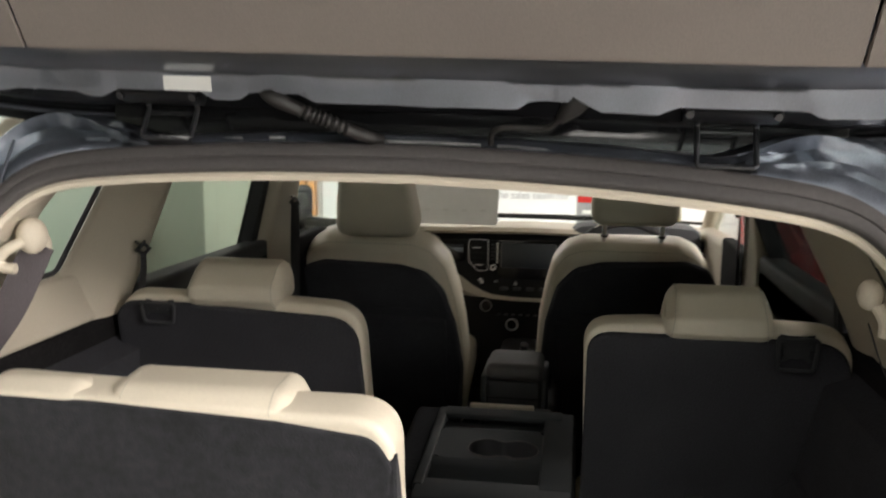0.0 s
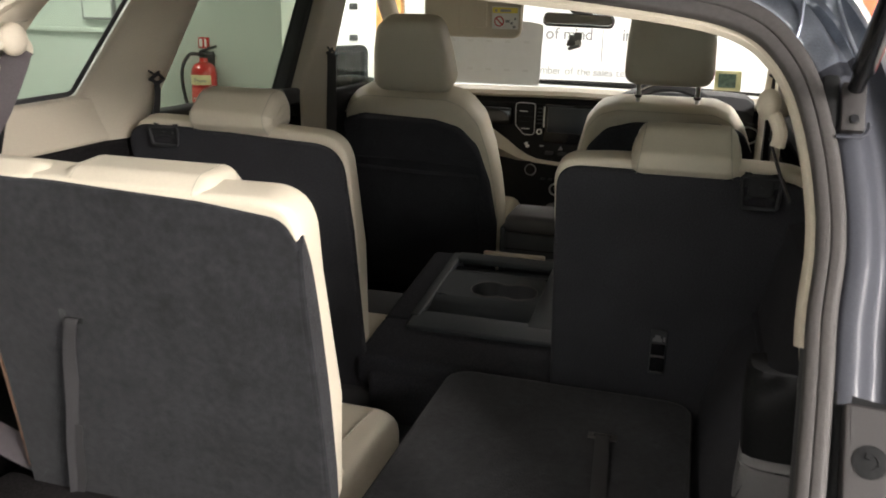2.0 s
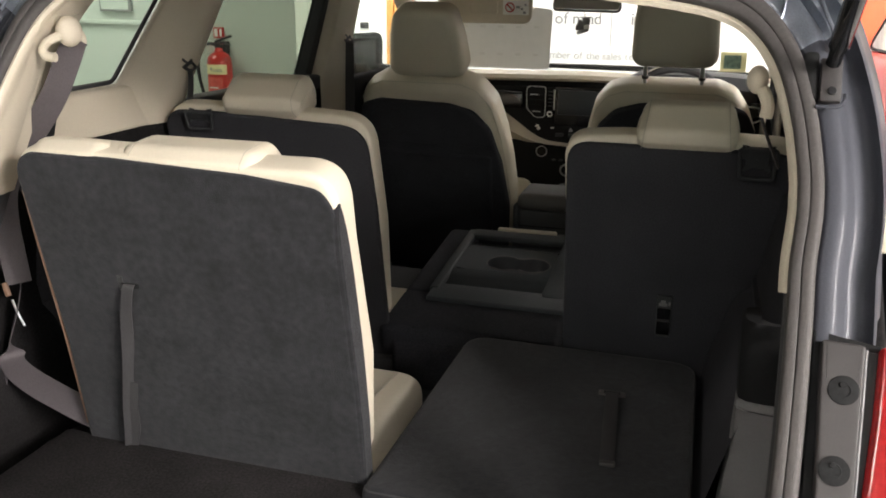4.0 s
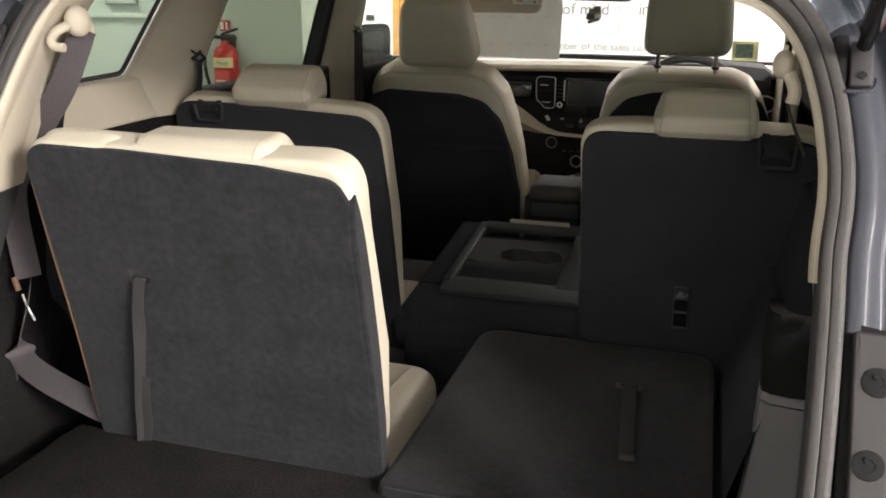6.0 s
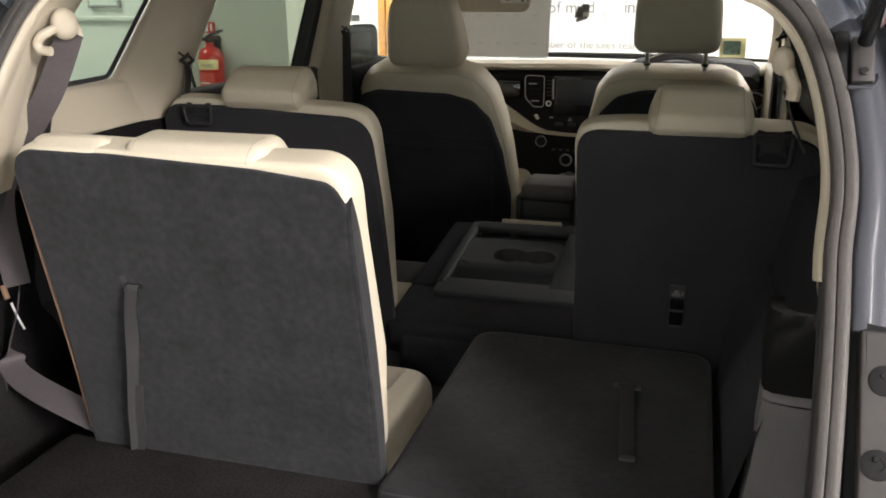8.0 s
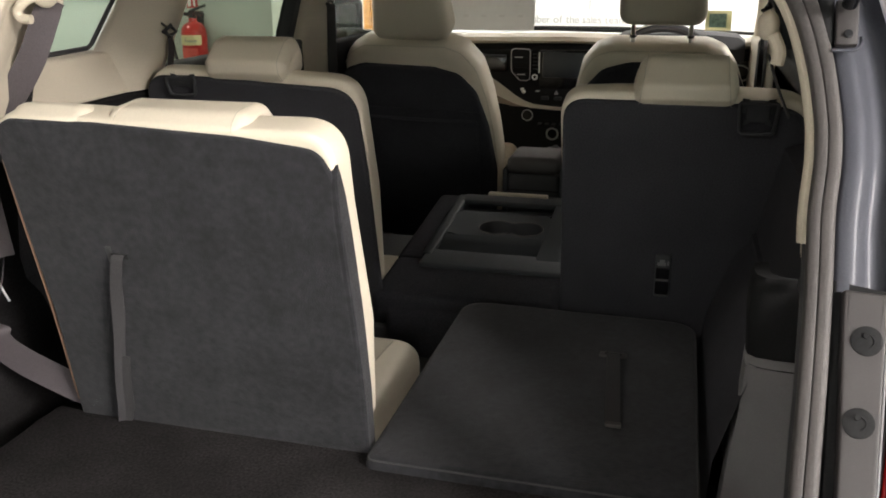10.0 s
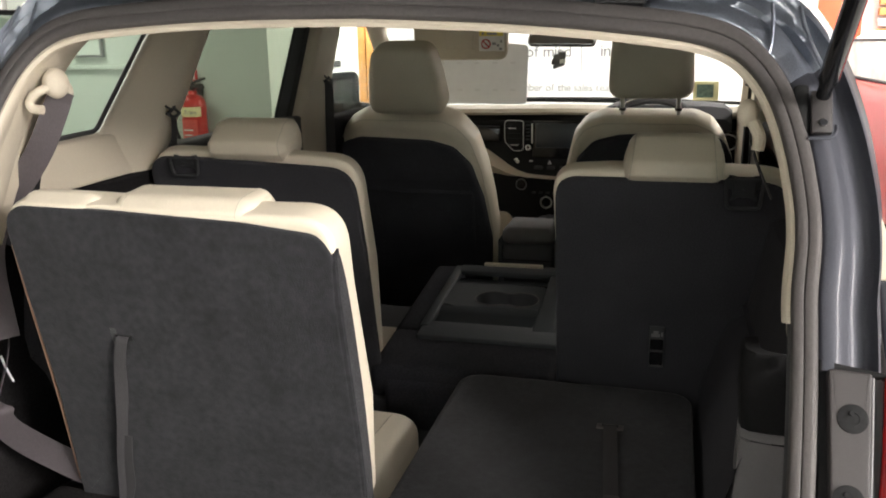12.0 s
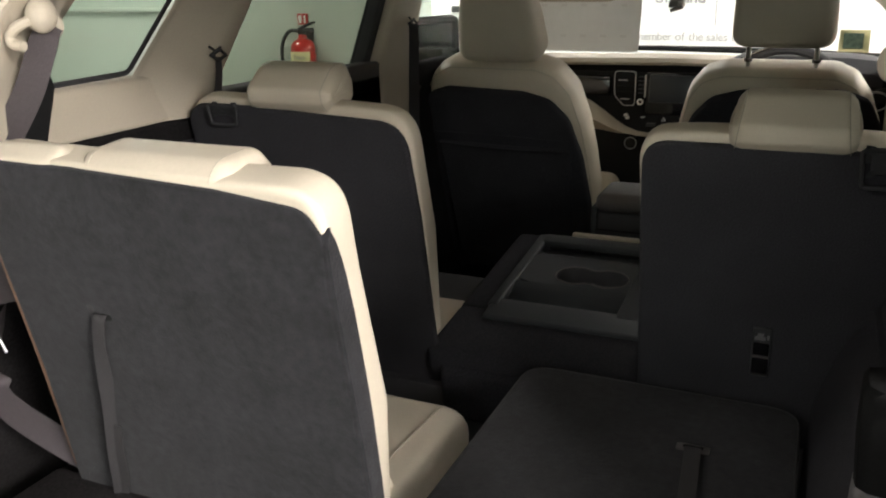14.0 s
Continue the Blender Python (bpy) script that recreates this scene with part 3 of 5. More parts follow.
# broken highlight along the gutter, built as thin polished tubes
for u0, u1 in ((-0.33, -0.27), (-0.235, -0.215), (-0.10, 0.03), (0.05, 0.17), (0.235, 0.275), (0.33, 0.40)):
    part("gutter_glint", moved(tube([(u0 + (u1 - u0) * k / 4, 1.176, 1.568 + 0.004 * math.cos(2.2 * (u0 + (u1 - u0) * k / 4))) for k in range(5)], 0.0030, 8), pose(0.008, 0, 0, 0, math.degrees(ROLL))), M_POLISH, car, "bright strip added as a highlight along the gutter")
part("headliner", slab([Vector(p) for p in ((-0.49, 1.20), (0.47, 1.20), (0.58, 1.6), (0.66, 2.3), (0.67, 3.02), (-0.68, 3.02), (-0.69, 1.7), (-0.60, 1.4))], 1.562, 1.59, 0.01), M_TRIM, car, "beige roof lining").matrix_local = Matrix(((1, 0, 0, 0), (0, 0, 1, 0), (0, 1, 0, 0), (0, 0, 0, 1)))


for s in (1, -1):
    cp = part("seam_bead", tube(smooth_path([in_plane(0.008 + s * u, z - s * 0.012, 0.004) for u, z in ((0.530, 1.556), (0.531, 1.532), (0.5295, 1.510), (0.526, 1.496))], 6), 0.0022, 8), M_LITPRESSED, car, "sealer bead in the pressed corner")
    part("fold", tube(smooth_path([in_plane(0.008 + s * u, z - s * 0.012, 0.002) for u, z in ((0.562, 1.552), (0.567, 1.530), (0.575, 1.508), (0.584, 1.488), (0.592, 1.468))], 6), 0.0026, 8), M_LITPRESSED, cp)


def yz(outline, x0, x1, r=0.006, bulge=0.0, mirror=False):
    """A plate across x from an outline in (y, z)."""
    bm = slab([Vector(p[:2]) for p in outline], x0, x1, r, bulge, 0)
    for v in bm.verts:
        v.co = Vector((v.co.y, v.co.x, v.co.z))
    if mirror:
        for v in bm.verts:
            v.co.x = -v.co.x
    return bm


def tuck(bm):
    """Leans the right flank inwards above the waist and towards the rear."""
    for v in bm.verts:
        if v.co.x > 0:
            v.co.x -= 0.34 * max(0.0, v.co.z - 1.25) + 0.12 * max(0.0, 1.6 - v.co.y) * min(1.0, max(0.0, (v.co.z - 1.2) / 0.1))
    return bm


for mir in (True, False):
    s = -1 if mir else 1
    # lower dark side lining, grey rear corner trim, beige quarter trim, pillars
    part("side_lining", yz(rounded([(0.70, 0.60, 0), (3.0, 0.45, 0), (3.0, 1.235, 0.02), (1.74, 1.235, 0.02), (1.25, 1.235, 0.03), (0.80, 0.90, 0.05)]), 0.66, 0.70, 0.01, mirror=mir), M_SIDE, car, "black carpeted lower side lining")
    inn = 0.0 if s > 0 else 0.045
    part("wheel_arch_cover", loft([[Vector((s * (x + (inn if x < 0.6 else 0)), y, z)) for x, z in ((0.68, 1.20), (0.61, 1.17), (0.588, 1.02), (0.582, 0.98), (0.556, 0.955), (0.545, 0.93), (0.528, 0.87), (0.510, 0.80), (0.505, 0.70), (0.505, 0.58))] for y in (1.150, 1.168, 1.20, 1.30, 1.5, 1.72, 1.78)], False), M_BACK, car, "black carpeted wheel arch")
    if s > 0:
        part("ledge", rbox(0.575, 0.66, 1.21, 1.68, 0.985, 0.998, 0.006), M_BACK, car)
        corner = ((0.70, 1.134), (0.62, 1.138), (0.575, 1.140), (0.552, 1.145), (0.541, 1.156), (0.539, 1.172), (0.541, 1.205))
        part("corner_trim", loft([[Vector((x + o * (1 if x < 0.6 else 0), y, z)) for x, y in corner] for z, o in ((0.62, -0.020), (0.80, -0.010), (0.88, -0.003), (0.930, -0.001), (0.9575, 0.0), (0.9595, 0.003))], False), M_CORNER, car, "grey plastic corner trim")
        part("corner_cap", loft([[Vector((x + o * (1 if x < 0.6 else 0), y + d, z)) for x, y in corner] for z, o, d in ((0.9598, 0.003, 0.003), (0.9615, 0.0, 0.0), (0.967, 0.001, 0.002), (0.971, 0.004, 0.006), (0.973, 0.008, 0.012))], False), M_CORNER, car, "rounded top of the corner trim")
        part("corner_upper", loft([[Vector((x + o * (1 if x < 0.6 else 0), y + 0.008, z)) for x, y in corner] for z, o in ((0.963, 0.008), (0.971, 0.001), (1.03, -0.003), (1.080, -0.003), (1.088, 0.002), (1.091, 0.02))], False), M_MATTBLACK, car, "black upper corner trim")
        part("hook", rbox(0.590, 0.597, 1.110, 1.138, 1.080, 1.100, 0.003), M_PLASTIC, car, "small black luggage hook")
    sill = yz(rounded([(1.02, 1.232, 0.01), (1.66, 1.232, 0.01), (1.66, 1.318, 0.01), (1.10, 1.318, 0.01)]), 0.668, 0.718, 0.008, mirror=mir)
    for v in sill.verts:  # it leans out towards the window
        v.co.x += s * 0.036 * max(0.0, v.co.z - 1.24) / 0.078
    part("quarter_sill", tuck(sill), M_TRIM, car, "beige quarter trim")
    rows = []
    for k in range(9):
        f = k / 8
        z, yr, yf = 1.235 + 0.33 * f, 1.440 + 0.362 * f, 1.668 + 0.297 * f
        rows.append([Vector((s * x, yr + (yf - yr) * u, z)) for u, x in ((0.0, 0.7225), (0.015, 0.7165), (0.06, 0.7105), (0.30, 0.686), (0.54, 0.664), (0.62, 0.6575), (0.70, 0.6545), (0.80, 0.6560), (0.95, 0.6630), (1.0, 0.672), (1.0, 0.715))])
    part("c_pillar", tuck(loft(rows, False)), M_TRIM, car, "beige folded pillar trim")
    # d pillar: from the opening's edge forward to the quarter window
    rows = []
    for k in range(9):
        z = 1.20 + 0.345 * k / 8
        yy = LEAN_Y + LEAN_K * z
        w = 0.557 if z < 1.30 else 0.557 - 0.10 * ((z - 1.30) / 0.24) ** 2.2
        rows.append([Vector((s * (w + dx) + 0.008, yy + dy, z - s * ROLL * w)) for dx, dy in ((-0.004, 0.012), (-0.001, 0.05), (0.012, 0.10), (0.05 if s < 0 else 0.03, 0.16), (0.10 if s < 0 else 0.05, 0.205), (0.155 if s < 0 else 0.065, 0.24), (0.17 if s < 0 else 0.075, 0.30))])
    dp = part("d_pillar", loft(rows, False), M_TRIM, car, "beige rear pillar trim")
    part("pillar_seam", tube([p + Vector((-s * 0.0004, 0, 0)) for p in rows[6][:5]], 0.0012, 6), M_SEAM, dp)
    qw = rounded([(1.10, 1.322, 0.02), (1.516, 1.327, 0.035), (1.768, 1.56, 0.02), (1.20, 1.56, 0.02)])
    g = part("quarter_window", tuck(yz(qw, 0.722, 0.727, 0.002, mirror=mir)), M_TINT if mir else M_PRIVACY, car)
    g.visible_shadow = not mir
    part("window_seal", tuck(tube([Vector((s * 0.716, p.x, p.y)) for p in qw] + [Vector((s * 0.716, qw[0].x, qw[0].y))], 0.0048, 6)), M_PLASTIC, g)
    # rear door: sill, glass, dark frame; centre pillar; front door
    part("door_sill", yz(rounded([(1.70, 1.15, 0.01), (2.70, 1.15, 0.01), (2.62, 1.262, 0.02), (1.72, 1.272, 0.02)]), 0.66, 0.72, 0.012, mirror=mir), M_PLASTIC, car)
    rw = rounded([(1.70, 1.26, 0.02), (2.41, 1.25, 0.02), (2.64, 1.56, 0.02), (1.98, 1.56, 0.02)])
    g = part("rear_door_window", tuck(yz(rw, 0.722, 0.727, 0.002, mirror=mir)), M_DOORTINT if mir else M_PRIVACY, car)
    g.visible_shadow = not mir
    part("window_frame", tuck(yz(rounded([(2.345, 1.22, 0), (2.53, 1.22, 0), (2.78, 1.57, 0), (2.59, 1.57, 0)]), 0.69, 0.735, 0.006, mirror=mir)), M_PLASTIC, g)
    part("b_pillar", yz(rounded([(2.43, 0.7, 0), (2.60, 0.7, 0), (2.605, 1.25, 0.02), (2.80, 1.57, 0.01), (2.62, 1.57, 0.01), (2.405, 1.25, 0.02)]), 0.654, 0.7145, 0.016, mirror=mir), M_TRIM, car, "beige centre pillar trim")
    part("front_door_sill", yz(rounded([(2.60, 0.80, 0.01), (3.55, 0.80, 0.01), (3.65, 1.19, 0.02), (2.62, 1.225, 0.02)]), 0.67, 0.74, 0.02, mirror=mir), M_TRIM, car, "beige front door lining")
    fw = rounded([(2.62, 1.20, 0.02), (3.72, 1.17, 0.02), (3.10, 1.56, 0.05), (2.82, 1.56, 0.02)])
    g = part("front_door_window", yz(fw, 0.735, 0.740, 0.002, mirror=mir), M_GLASS, car)
    g.visible_shadow = False
    part("a_pillar", tube(smooth_path([(s * 0.735, 3.80, 1.15), (s * 0.72, 3.50, 1.32), (s * 0.68, 3.22, 1.48), (s * 0.63, 3.0, 1.58)], 6), 0.034, 12), M_TRIM, car, "beige windscreen pillar trim")
    part("windscreen_seal", tube([(s * 0.728, 3.64, 1.24), (s * 0.716, 3.40, 1.412), (s * 0.695, 3.20, 1.492), (s * 0.67, 3.08, 1.55)], 0.012, 8), M_MATTBLACK, car, "black seal along the windscreen pillar")
    part("roof_rail", tuck(tube(smooth_path([(s * 0.63, 3.02, 1.585), (s * 0.70, 2.6, 1.59), (s * 0.71, 1.9, 1.59), (s * 0.66, 1.35, 1.57)], 6), 0.03, 10)), M_TRIM, car)
    part("body_side", yz(rounded([(1.0, 0.25, 0.05), (3.9, 0.25, 0.05), (4.5, 0.5, 0.1), (4.4, 0.95, 0.1), (3.75, 1.12, 0.05), (2.0, 1.17, 0.02), (1.42, 1.19, 0.02), (1.20, 0.95, 0.02)]), 0.742, 0.765, 0.01, mirror=mir), M_PAINT, car, "dark blue painted side")
    for yy in (1.15, 3.95):
        wh = part("wheel", disc((s * 0.53, yy, 0.35), 0.35, s * 0.2, (1, 0, 0), 32), M_TYRE, car)
        part("rim", disc((s * 0.725, yy, 0.35), 0.24, s * 0.02, (1, 0, 0), 24), M_CHROME, wh)

part("bulkhead", rbox(-0.72, 0.72, 3.62, 3.68, 0.35, 1.12, 0.01), M_PLASTIC, car)
part("bonnet", slab([Vector(p) for p in ((-0.78, 3.75), (0.78, 3.75), (0.70, 4.45), (-0.70, 4.45))], 0.96, 1.0, 0.015, 0, 0.03), M_PAINT, car).matrix_local = Matrix(((1, 0, 0, 0), (0, 0, 1, 0), (0, 1, 0, 0), (0, 0, 0, 1)))
part("underbody", rbox(-0.74, 0.74, 0.62, 4.3, 0.28, 0.34, 0.01), M_PLASTIC, car)
part("well_floor", rbox(-0.56, 0.56, 1.09, 1.74, 0.54, 0.58, 0.008), M_FLOOR, car, "black carpeted seat well")
part("cargo_floor", rbox(-0.56, 0.56, 0.58, 1.10, 0.72, 0.775, 0.008), M_FLOOR, car, "black carpeted load floor")
part("footwell_floor", rbox(-0.70, 0.70, 1.74, 3.6, 0.40, 0.44, 0.008), M_FLOOR, car, "black carpeted cabin floor")
part("floor_step", rbox(-0.66, 0.66, 1.70, 1.76, 0.36, 0.70, 0.008), M_PLASTIC, car)
ws = part("windscreen", loft([[Vector((x * wd, y + 0.06 * (1 - x * x), z)) for x in (-1, -0.6, -0.2, 0.2, 0.6, 1)] for wd, y, z in ((0.72, 3.82, 1.13), (0.69, 3.50, 1.32), (0.62, 3.02, 1.58))], False), M_GLASS, car)
ws.visible_shadow = False
part("windscreen_edge", tube([Vector((x * 0.72, 3.77 + 0.06 * (1 - x * x), 1.199 - 0.012 * x * x)) for x in (-1, -0.6, -0.2, 0.2, 0.6, 1)], 0.0065, 8), M_PLASTIC, ws, "black band along the windscreen's foot")
part("wiper", tube([(-0.35, 3.86, 1.19), (0.1, 3.90, 1.182), (0.55, 3.87, 1.18)], 0.008, 6), M_PLASTIC, car)

# ---- seats ----
def tilt_at(x, y, z, slope):
    """A frame standing at a place, its up leaning back (to -y) by slope per metre."""
    return pose(x, y, z, math.degrees(math.atan(slope)))


def bar(profile, x0, x1, r=0.01, b0=0.0, b1=0.0, seg=4):
    """A side profile in (depth, height), carried across from x0 to x1, its ends rounded and swelling."""
    bm = slab(profile, x0, x1, r, b0, b1, seg)
    for v in bm.verts:
        v.co = Vector((v.co.y, v.co.x, v.co.z))
    return bm


def blend(table, v):
    """Straight interpolation in a short table of (v, value)."""
    if v <= table[0][0]:
        return table[0][1]
    for (a, fa), (b, fb) in zip(table, table[1:]):
        if v <= b:
            return fa + (fb - fa) * (v - a) / (b - a)
    return table[-1][1]


def deepen(bm, y0, y1, table):
    """Carries the front of a plate that lies between y0 and y1 to a depth that changes with height."""
    for v in bm.verts:
        v.co.y = y0 + (v.co.y - y0) * (blend(table, v.co.z) - y0) / (y1 - y0)
    return bm


def low_headrest(st, prof, x0, x1, taper):
    """A lowered headrest: a rounded bar with sewn end caps, a little narrower at its top."""
    ol = rounded(prof, 7)
    top, low = max(p.y for p in ol), min(p.y for p in ol)
    bm = bar(ol, x0, x1, 0.024, 0.004, 0.004, 6)
    mid = (x0 + x1) / 2

    def narrow(p):
        return mid + (p.x - mid) * (1 - taper * (p.z - low) / (top - low))

    for v in bm.verts:
        v.co.x = narrow(v.co)
    hr = part("headrest", bm, M_LEATHER, st)
    for e in (x0 + 0.013, x1 - 0.013):
        loop = [Vector((e, p.x, p.y)) for p in inset(ol, 0.0006)]
        loop = [Vector((narrow(p), p.y, p.z)) for p in loop]
        part("seam", tube(loop + loop[:1], 0.0008, 5), M_SEAM, hr)
    return hr


def third_seat():
    st = thing("third_row_seat", "cream leather third-row seat, upright, with a charcoal carpet back", "car seat", "third row seats", at=tilt_at(-0.246, 1.084, 0.782, 0.205))
    carpet = rounded([(-0.257, -0.018, 0.010), (0.2515, -0.020, 0.006), (0.2545, 0.16, 0.1), (0.2515, 0.40, 0.1), (0.2555, 0.459, 0.0), (0.239, 0.494, 0.05), (0.130, 0.507, 0.2), (-0.08, 0.5165, 0.2), (-0.244, 0.5185, 0.046), (-0.2425, 0.20, 0.2)], 8)
    bk = part("back_panel", slab(carpet, 0.0, 0.012, 0.0045, 0.003), M_CARPET, st, "charcoal carpet back panel")
    # leather body, its side swelling at the foot
    o2 = rounded([(-0.246, 0.045, 0.01), (0.256, 0.045, 0.006), (0.2585, 0.20, 0.1), (0.256, 0.40, 0.1), (0.2605, 0.517, 0.080), (0.120, 0.5160, 0.1), (-0.246, 0.525, 0.05)], 12)
    front = [(0.045, 0.034), (0.060, 0.074), (0.090, 0.087), (0.14, 0.086), (0.24, 0.078), (0.33, 0.068), (0.40, 0.070), (0.48, 0.064), (0.54, 0.064)]
    part("backrest", deepen(slab(o2, 0.006, 0.066, 0.010, 0, 0.010), 0.006, 0.066, front), M_LEATHER, st)
    # carpet carried round the side, ending in a curved edge below the leather's pointed flap
    edge_in = [(-0.018, 0.030), (0.05, 0.030), (0.15, 0.032), (0.25, 0.035), (0.35, 0.034), (0.40, 0.031), (0.43, 0.026), (0.45, 0.020), (0.462, 0.016), (0.472, 0.0125)]
    back_in = [(-0.018, 0.001), (0.452, 0.001), (0.462, 0.004), (0.472, 0.0115)]
    side_u = [(-0.018, 0.2525), (0.10, 0.2580), (0.20, 0.2590), (0.40, 0.2575), (0.46, 0.2590), (0.48, 0.2585)]
    wrap = [-0.018 + 0.02 * k for k in range(24)] + [0.452, 0.457, 0.462, 0.467, 0.472]
    part("side_wrap", loft([[Vector((blend(side_u, v) - 0.010, blend(back_in, v), v)), Vector((blend(side_u, v) - 0.0015, blend(back_in, v), v)), Vector((blend(side_u, v) + 0.0012, blend(back_in, v) + 0.002, v)), Vector((blend(side_u, v) + 0.0012, blend(edge_in, v) - 0.0008, v)), Vector((blend(side_u, v) - 0.010, blend(edge_in, v), v))] for v in wrap], True, True), M_CARPET, bk, "carpet wrapped round the seat's side")
    part("hem", tube([Vector((blend(side_u, v) - 0.001, blend(edge_in, v) + 0.0006, v)) for v in wrap[1:-3]], 0.0014, 6), M_STRAP, bk, "dark stitched hem")
    # two padded shoulders either side of the folded headrest
    part("shoulder", bar(rounded([(0.004, 0.43, 0.01), (0.0035, 0.520, 0.012), (0.032, 0.5315, 0.02), (0.070, 0.516, 0.02), (0.066, 0.43, 0.01)], 6), -0.228, -0.088, 0.030, 0.002, 0.002, 6), M_LEATHER, st)
    sh = slab(rounded([(0.120, 0.38, 0.01), (0.244, 0.38, 0.01), (0.252, 0.512, 0.085), (0.150, 0.5165, 0.04), (0.120, 0.500, 0.02)], 9), 0.006, 0.072, 0.026, 0, 0.006, 6)
    part("shoulder", sh, M_LEATHER, st)
    # warm light on the left edge, put in as a tan strip
    part("warm_edge", tube(smooth_path([(-0.2555, 0.004, 0.02), (-0.2475, 0.004, 0.20), (-0.2455, 0.004, 0.36), (-0.244, 0.005, 0.455)], 6), 0.0022, 8), M_TAN, st, "tan strip added for the warm light on the edge")
    prof = rounded([(0.0085, 0.495, 0.008), (0.0075, 0.5165, 0.011), (0.030, 0.5300, 0.03), (0.090, 0.5225, 0.025), (0.110, 0.495, 0.02), (0.106, 0.45, 0.01)], 7)
    hr = part("headrest", bar(prof, -0.073, 0.141, 0.020, 0.003, 0.003, 6), M_LEATHER, st, "cream leather headrest folded down")
    for e in (-0.052, 0.121):
        loop = [Vector((e, p.x, p.y)) for p in inset(prof, 0.0004)]
        part("piping", tube(loop + loop[:1], 0.0009, 5), M_SEAM, hr)
    part("strap_bezel", slab(rounded([(-0.114, 0.300, 0.004), (-0.066, 0.300, 0.004), (-0.066, 0.331, 0.004), (-0.114, 0.331, 0.004)]), -0.0022, 0.002, 0.002), M_STRAP, st)
    part("slot", rbox(-0.104, -0.077, -0.0038, -0.0018, 0.3105, 0.3185, 0), M_MATTBLACK, st)
    pull = smooth_path([(-0.0915, -0.001, 0.317), (-0.0930, -0.0085, 0.311), (-0.1035, -0.0105, 0.275), (-0.1165, -0.0085, 0.22), (-0.1305, -0.0060, 0.165), (-0.1500, -0.0065, 0.088), (-0.1640, -0.0065, 0.02), (-0.1730, -0.0055, -0.014)], 6)
    part("pull_strap", ribbon(pull, 0.0185, [Vector((1, 0, 0)).lerp(Vector((0.80, 0.6, 0)), min(1.0, max(0.0, (k - 12) / 8))) for k in range(len(pull))]), M_STRAP, st, "black webbing pull strap")
    back = smooth_path([(-0.1340, -0.0042, 0.13), (-0.1450, -0.0050, 0.08), (-0.1530, -0.0045, 0.03), (-0.1700, -0.0050, -0.012)], 5)
    part("strap_end", ribbon(back, 0.018, (1, 0.1, 0)), M_STRAP, st, "doubled end of the strap")
    # seat cushion in front of the backrest, low and long
    cu = rounded([(-0.485, 1.125, 0.03), (-0.036, 1.125, 0.03), (-0.038, 1.562, 0.075), (-0.485, 1.57, 0.05)], 8)
    bm = slab(cu, 0.615, 0.752, 0.036, 0, 0.006, 5)
    for v in bm.verts:
        v.co = Vector((v.co.x, v.co.z, v.co.y))
    cushion = part("cushion", moved(bm, st.matrix_world.inverted()), M_LEATHER, st)
    seam = [Vector((-0.11, 1.13, 0.7565)), Vector((-0.105, 1.33, 0.758)), Vector((-0.10, 1.50, 0.7545)), Vector((-0.10, 1.535, 0.747))]
    part("seam", moved(tube(smooth_path(seam, 5), 0.0016, 5), st.matrix_world.inverted()), M_SEAM, cushion)
    return st


def flat_seat():
    st = thing("third_row_seat", "third-row seat folded flat with a charcoal carpet back", "car seat", "third row seats", at=pose(0.255, 1.38, 0.78))
    ol = rounded([(-0.243, -0.335, 0.02), (0.240, -0.335, 0.02), (0.240, 0.298, 0.06), (-0.241, 0.308, 0.06)], 8)
    bm = slab(ol, -0.03, 0.012, 0.012, 0, 0.002)
    for v in bm.verts:
        v.co = Vector((v.co.x, v.co.z, v.co.y))
    part("back_panel", bm, M_CARPET, st, "charcoal carpet back panel")
    ring_ = inset(ol, 0.004)
    part("edge_hem", tube([Vector((p.x, p.y, 0.0085)) for p in ring_] + [Vector((ring_[0].x, ring_[0].y, 0.0085))], 0.0016, 6), M_STRAP, st)
    part("strap_bezel", rbox(0.064, 0.114, 0.092, 0.112, 0.010, 0.0165, 0.002), M_GREYPL, st)
    part("slot", rbox(0.074, 0.104, 0.098, 0.106, 0.0155, 0.0172, 0), M_MATTBLACK, st)
    part("pull_strap", ribbon(smooth_path([(0.089, 0.100, 0.0165), (0.090, 0.085, 0.022), (0.095, 0.02, 0.0215), (0.100, -0.05, 0.019), (0.107, -0.145, 0.0175)], 5), 0.0245, (1, 0, 0)), M_STRAP, st, "black webbing pull strap")
    part("strap_end", rbox(0.096, 0.121, -0.160, -0.148, 0.014, 0.0205, 0.002), M_GREYPL, st, "grey metal strap end")
    return st


def belt_clip(st, u, v, w, h):
    """A folding belt guide on the seat back's top: a frame with a flap in it."""
    ol = rounded([(u - w / 2 + 0.004, v, 0.008), (u + w / 2 - 0.004, v, 0.008), (u + w / 2, v + h, 0.006), (u - w / 2, v + h, 0.006)], 5)
    gd = part("belt_guide", tube([Vector((p.x, -0.006 - 0.10 * (v + h - p.y), p.y)) for p in ol] + [Vector((ol[0].x, -0.006 - 0.10 * (v + h - ol[0].y), ol[0].y))], 0.0034, 8), M_LINING, st, "black plastic belt guide")
    flap = inset(ol, 0.010)
    part("guide_flap", slab([Vector((p.x, p.y + 0.008)) for p in flap], -0.007, 0.004, 0.003), M_LINING, gd)
    part("guide_base", rbox(u - w / 2 + 0.002, u + w / 2 - 0.002, -0.004, 0.030, v + h - 0.022, v + h - 0.002, 0.005), M_LINING, gd)
    return gd


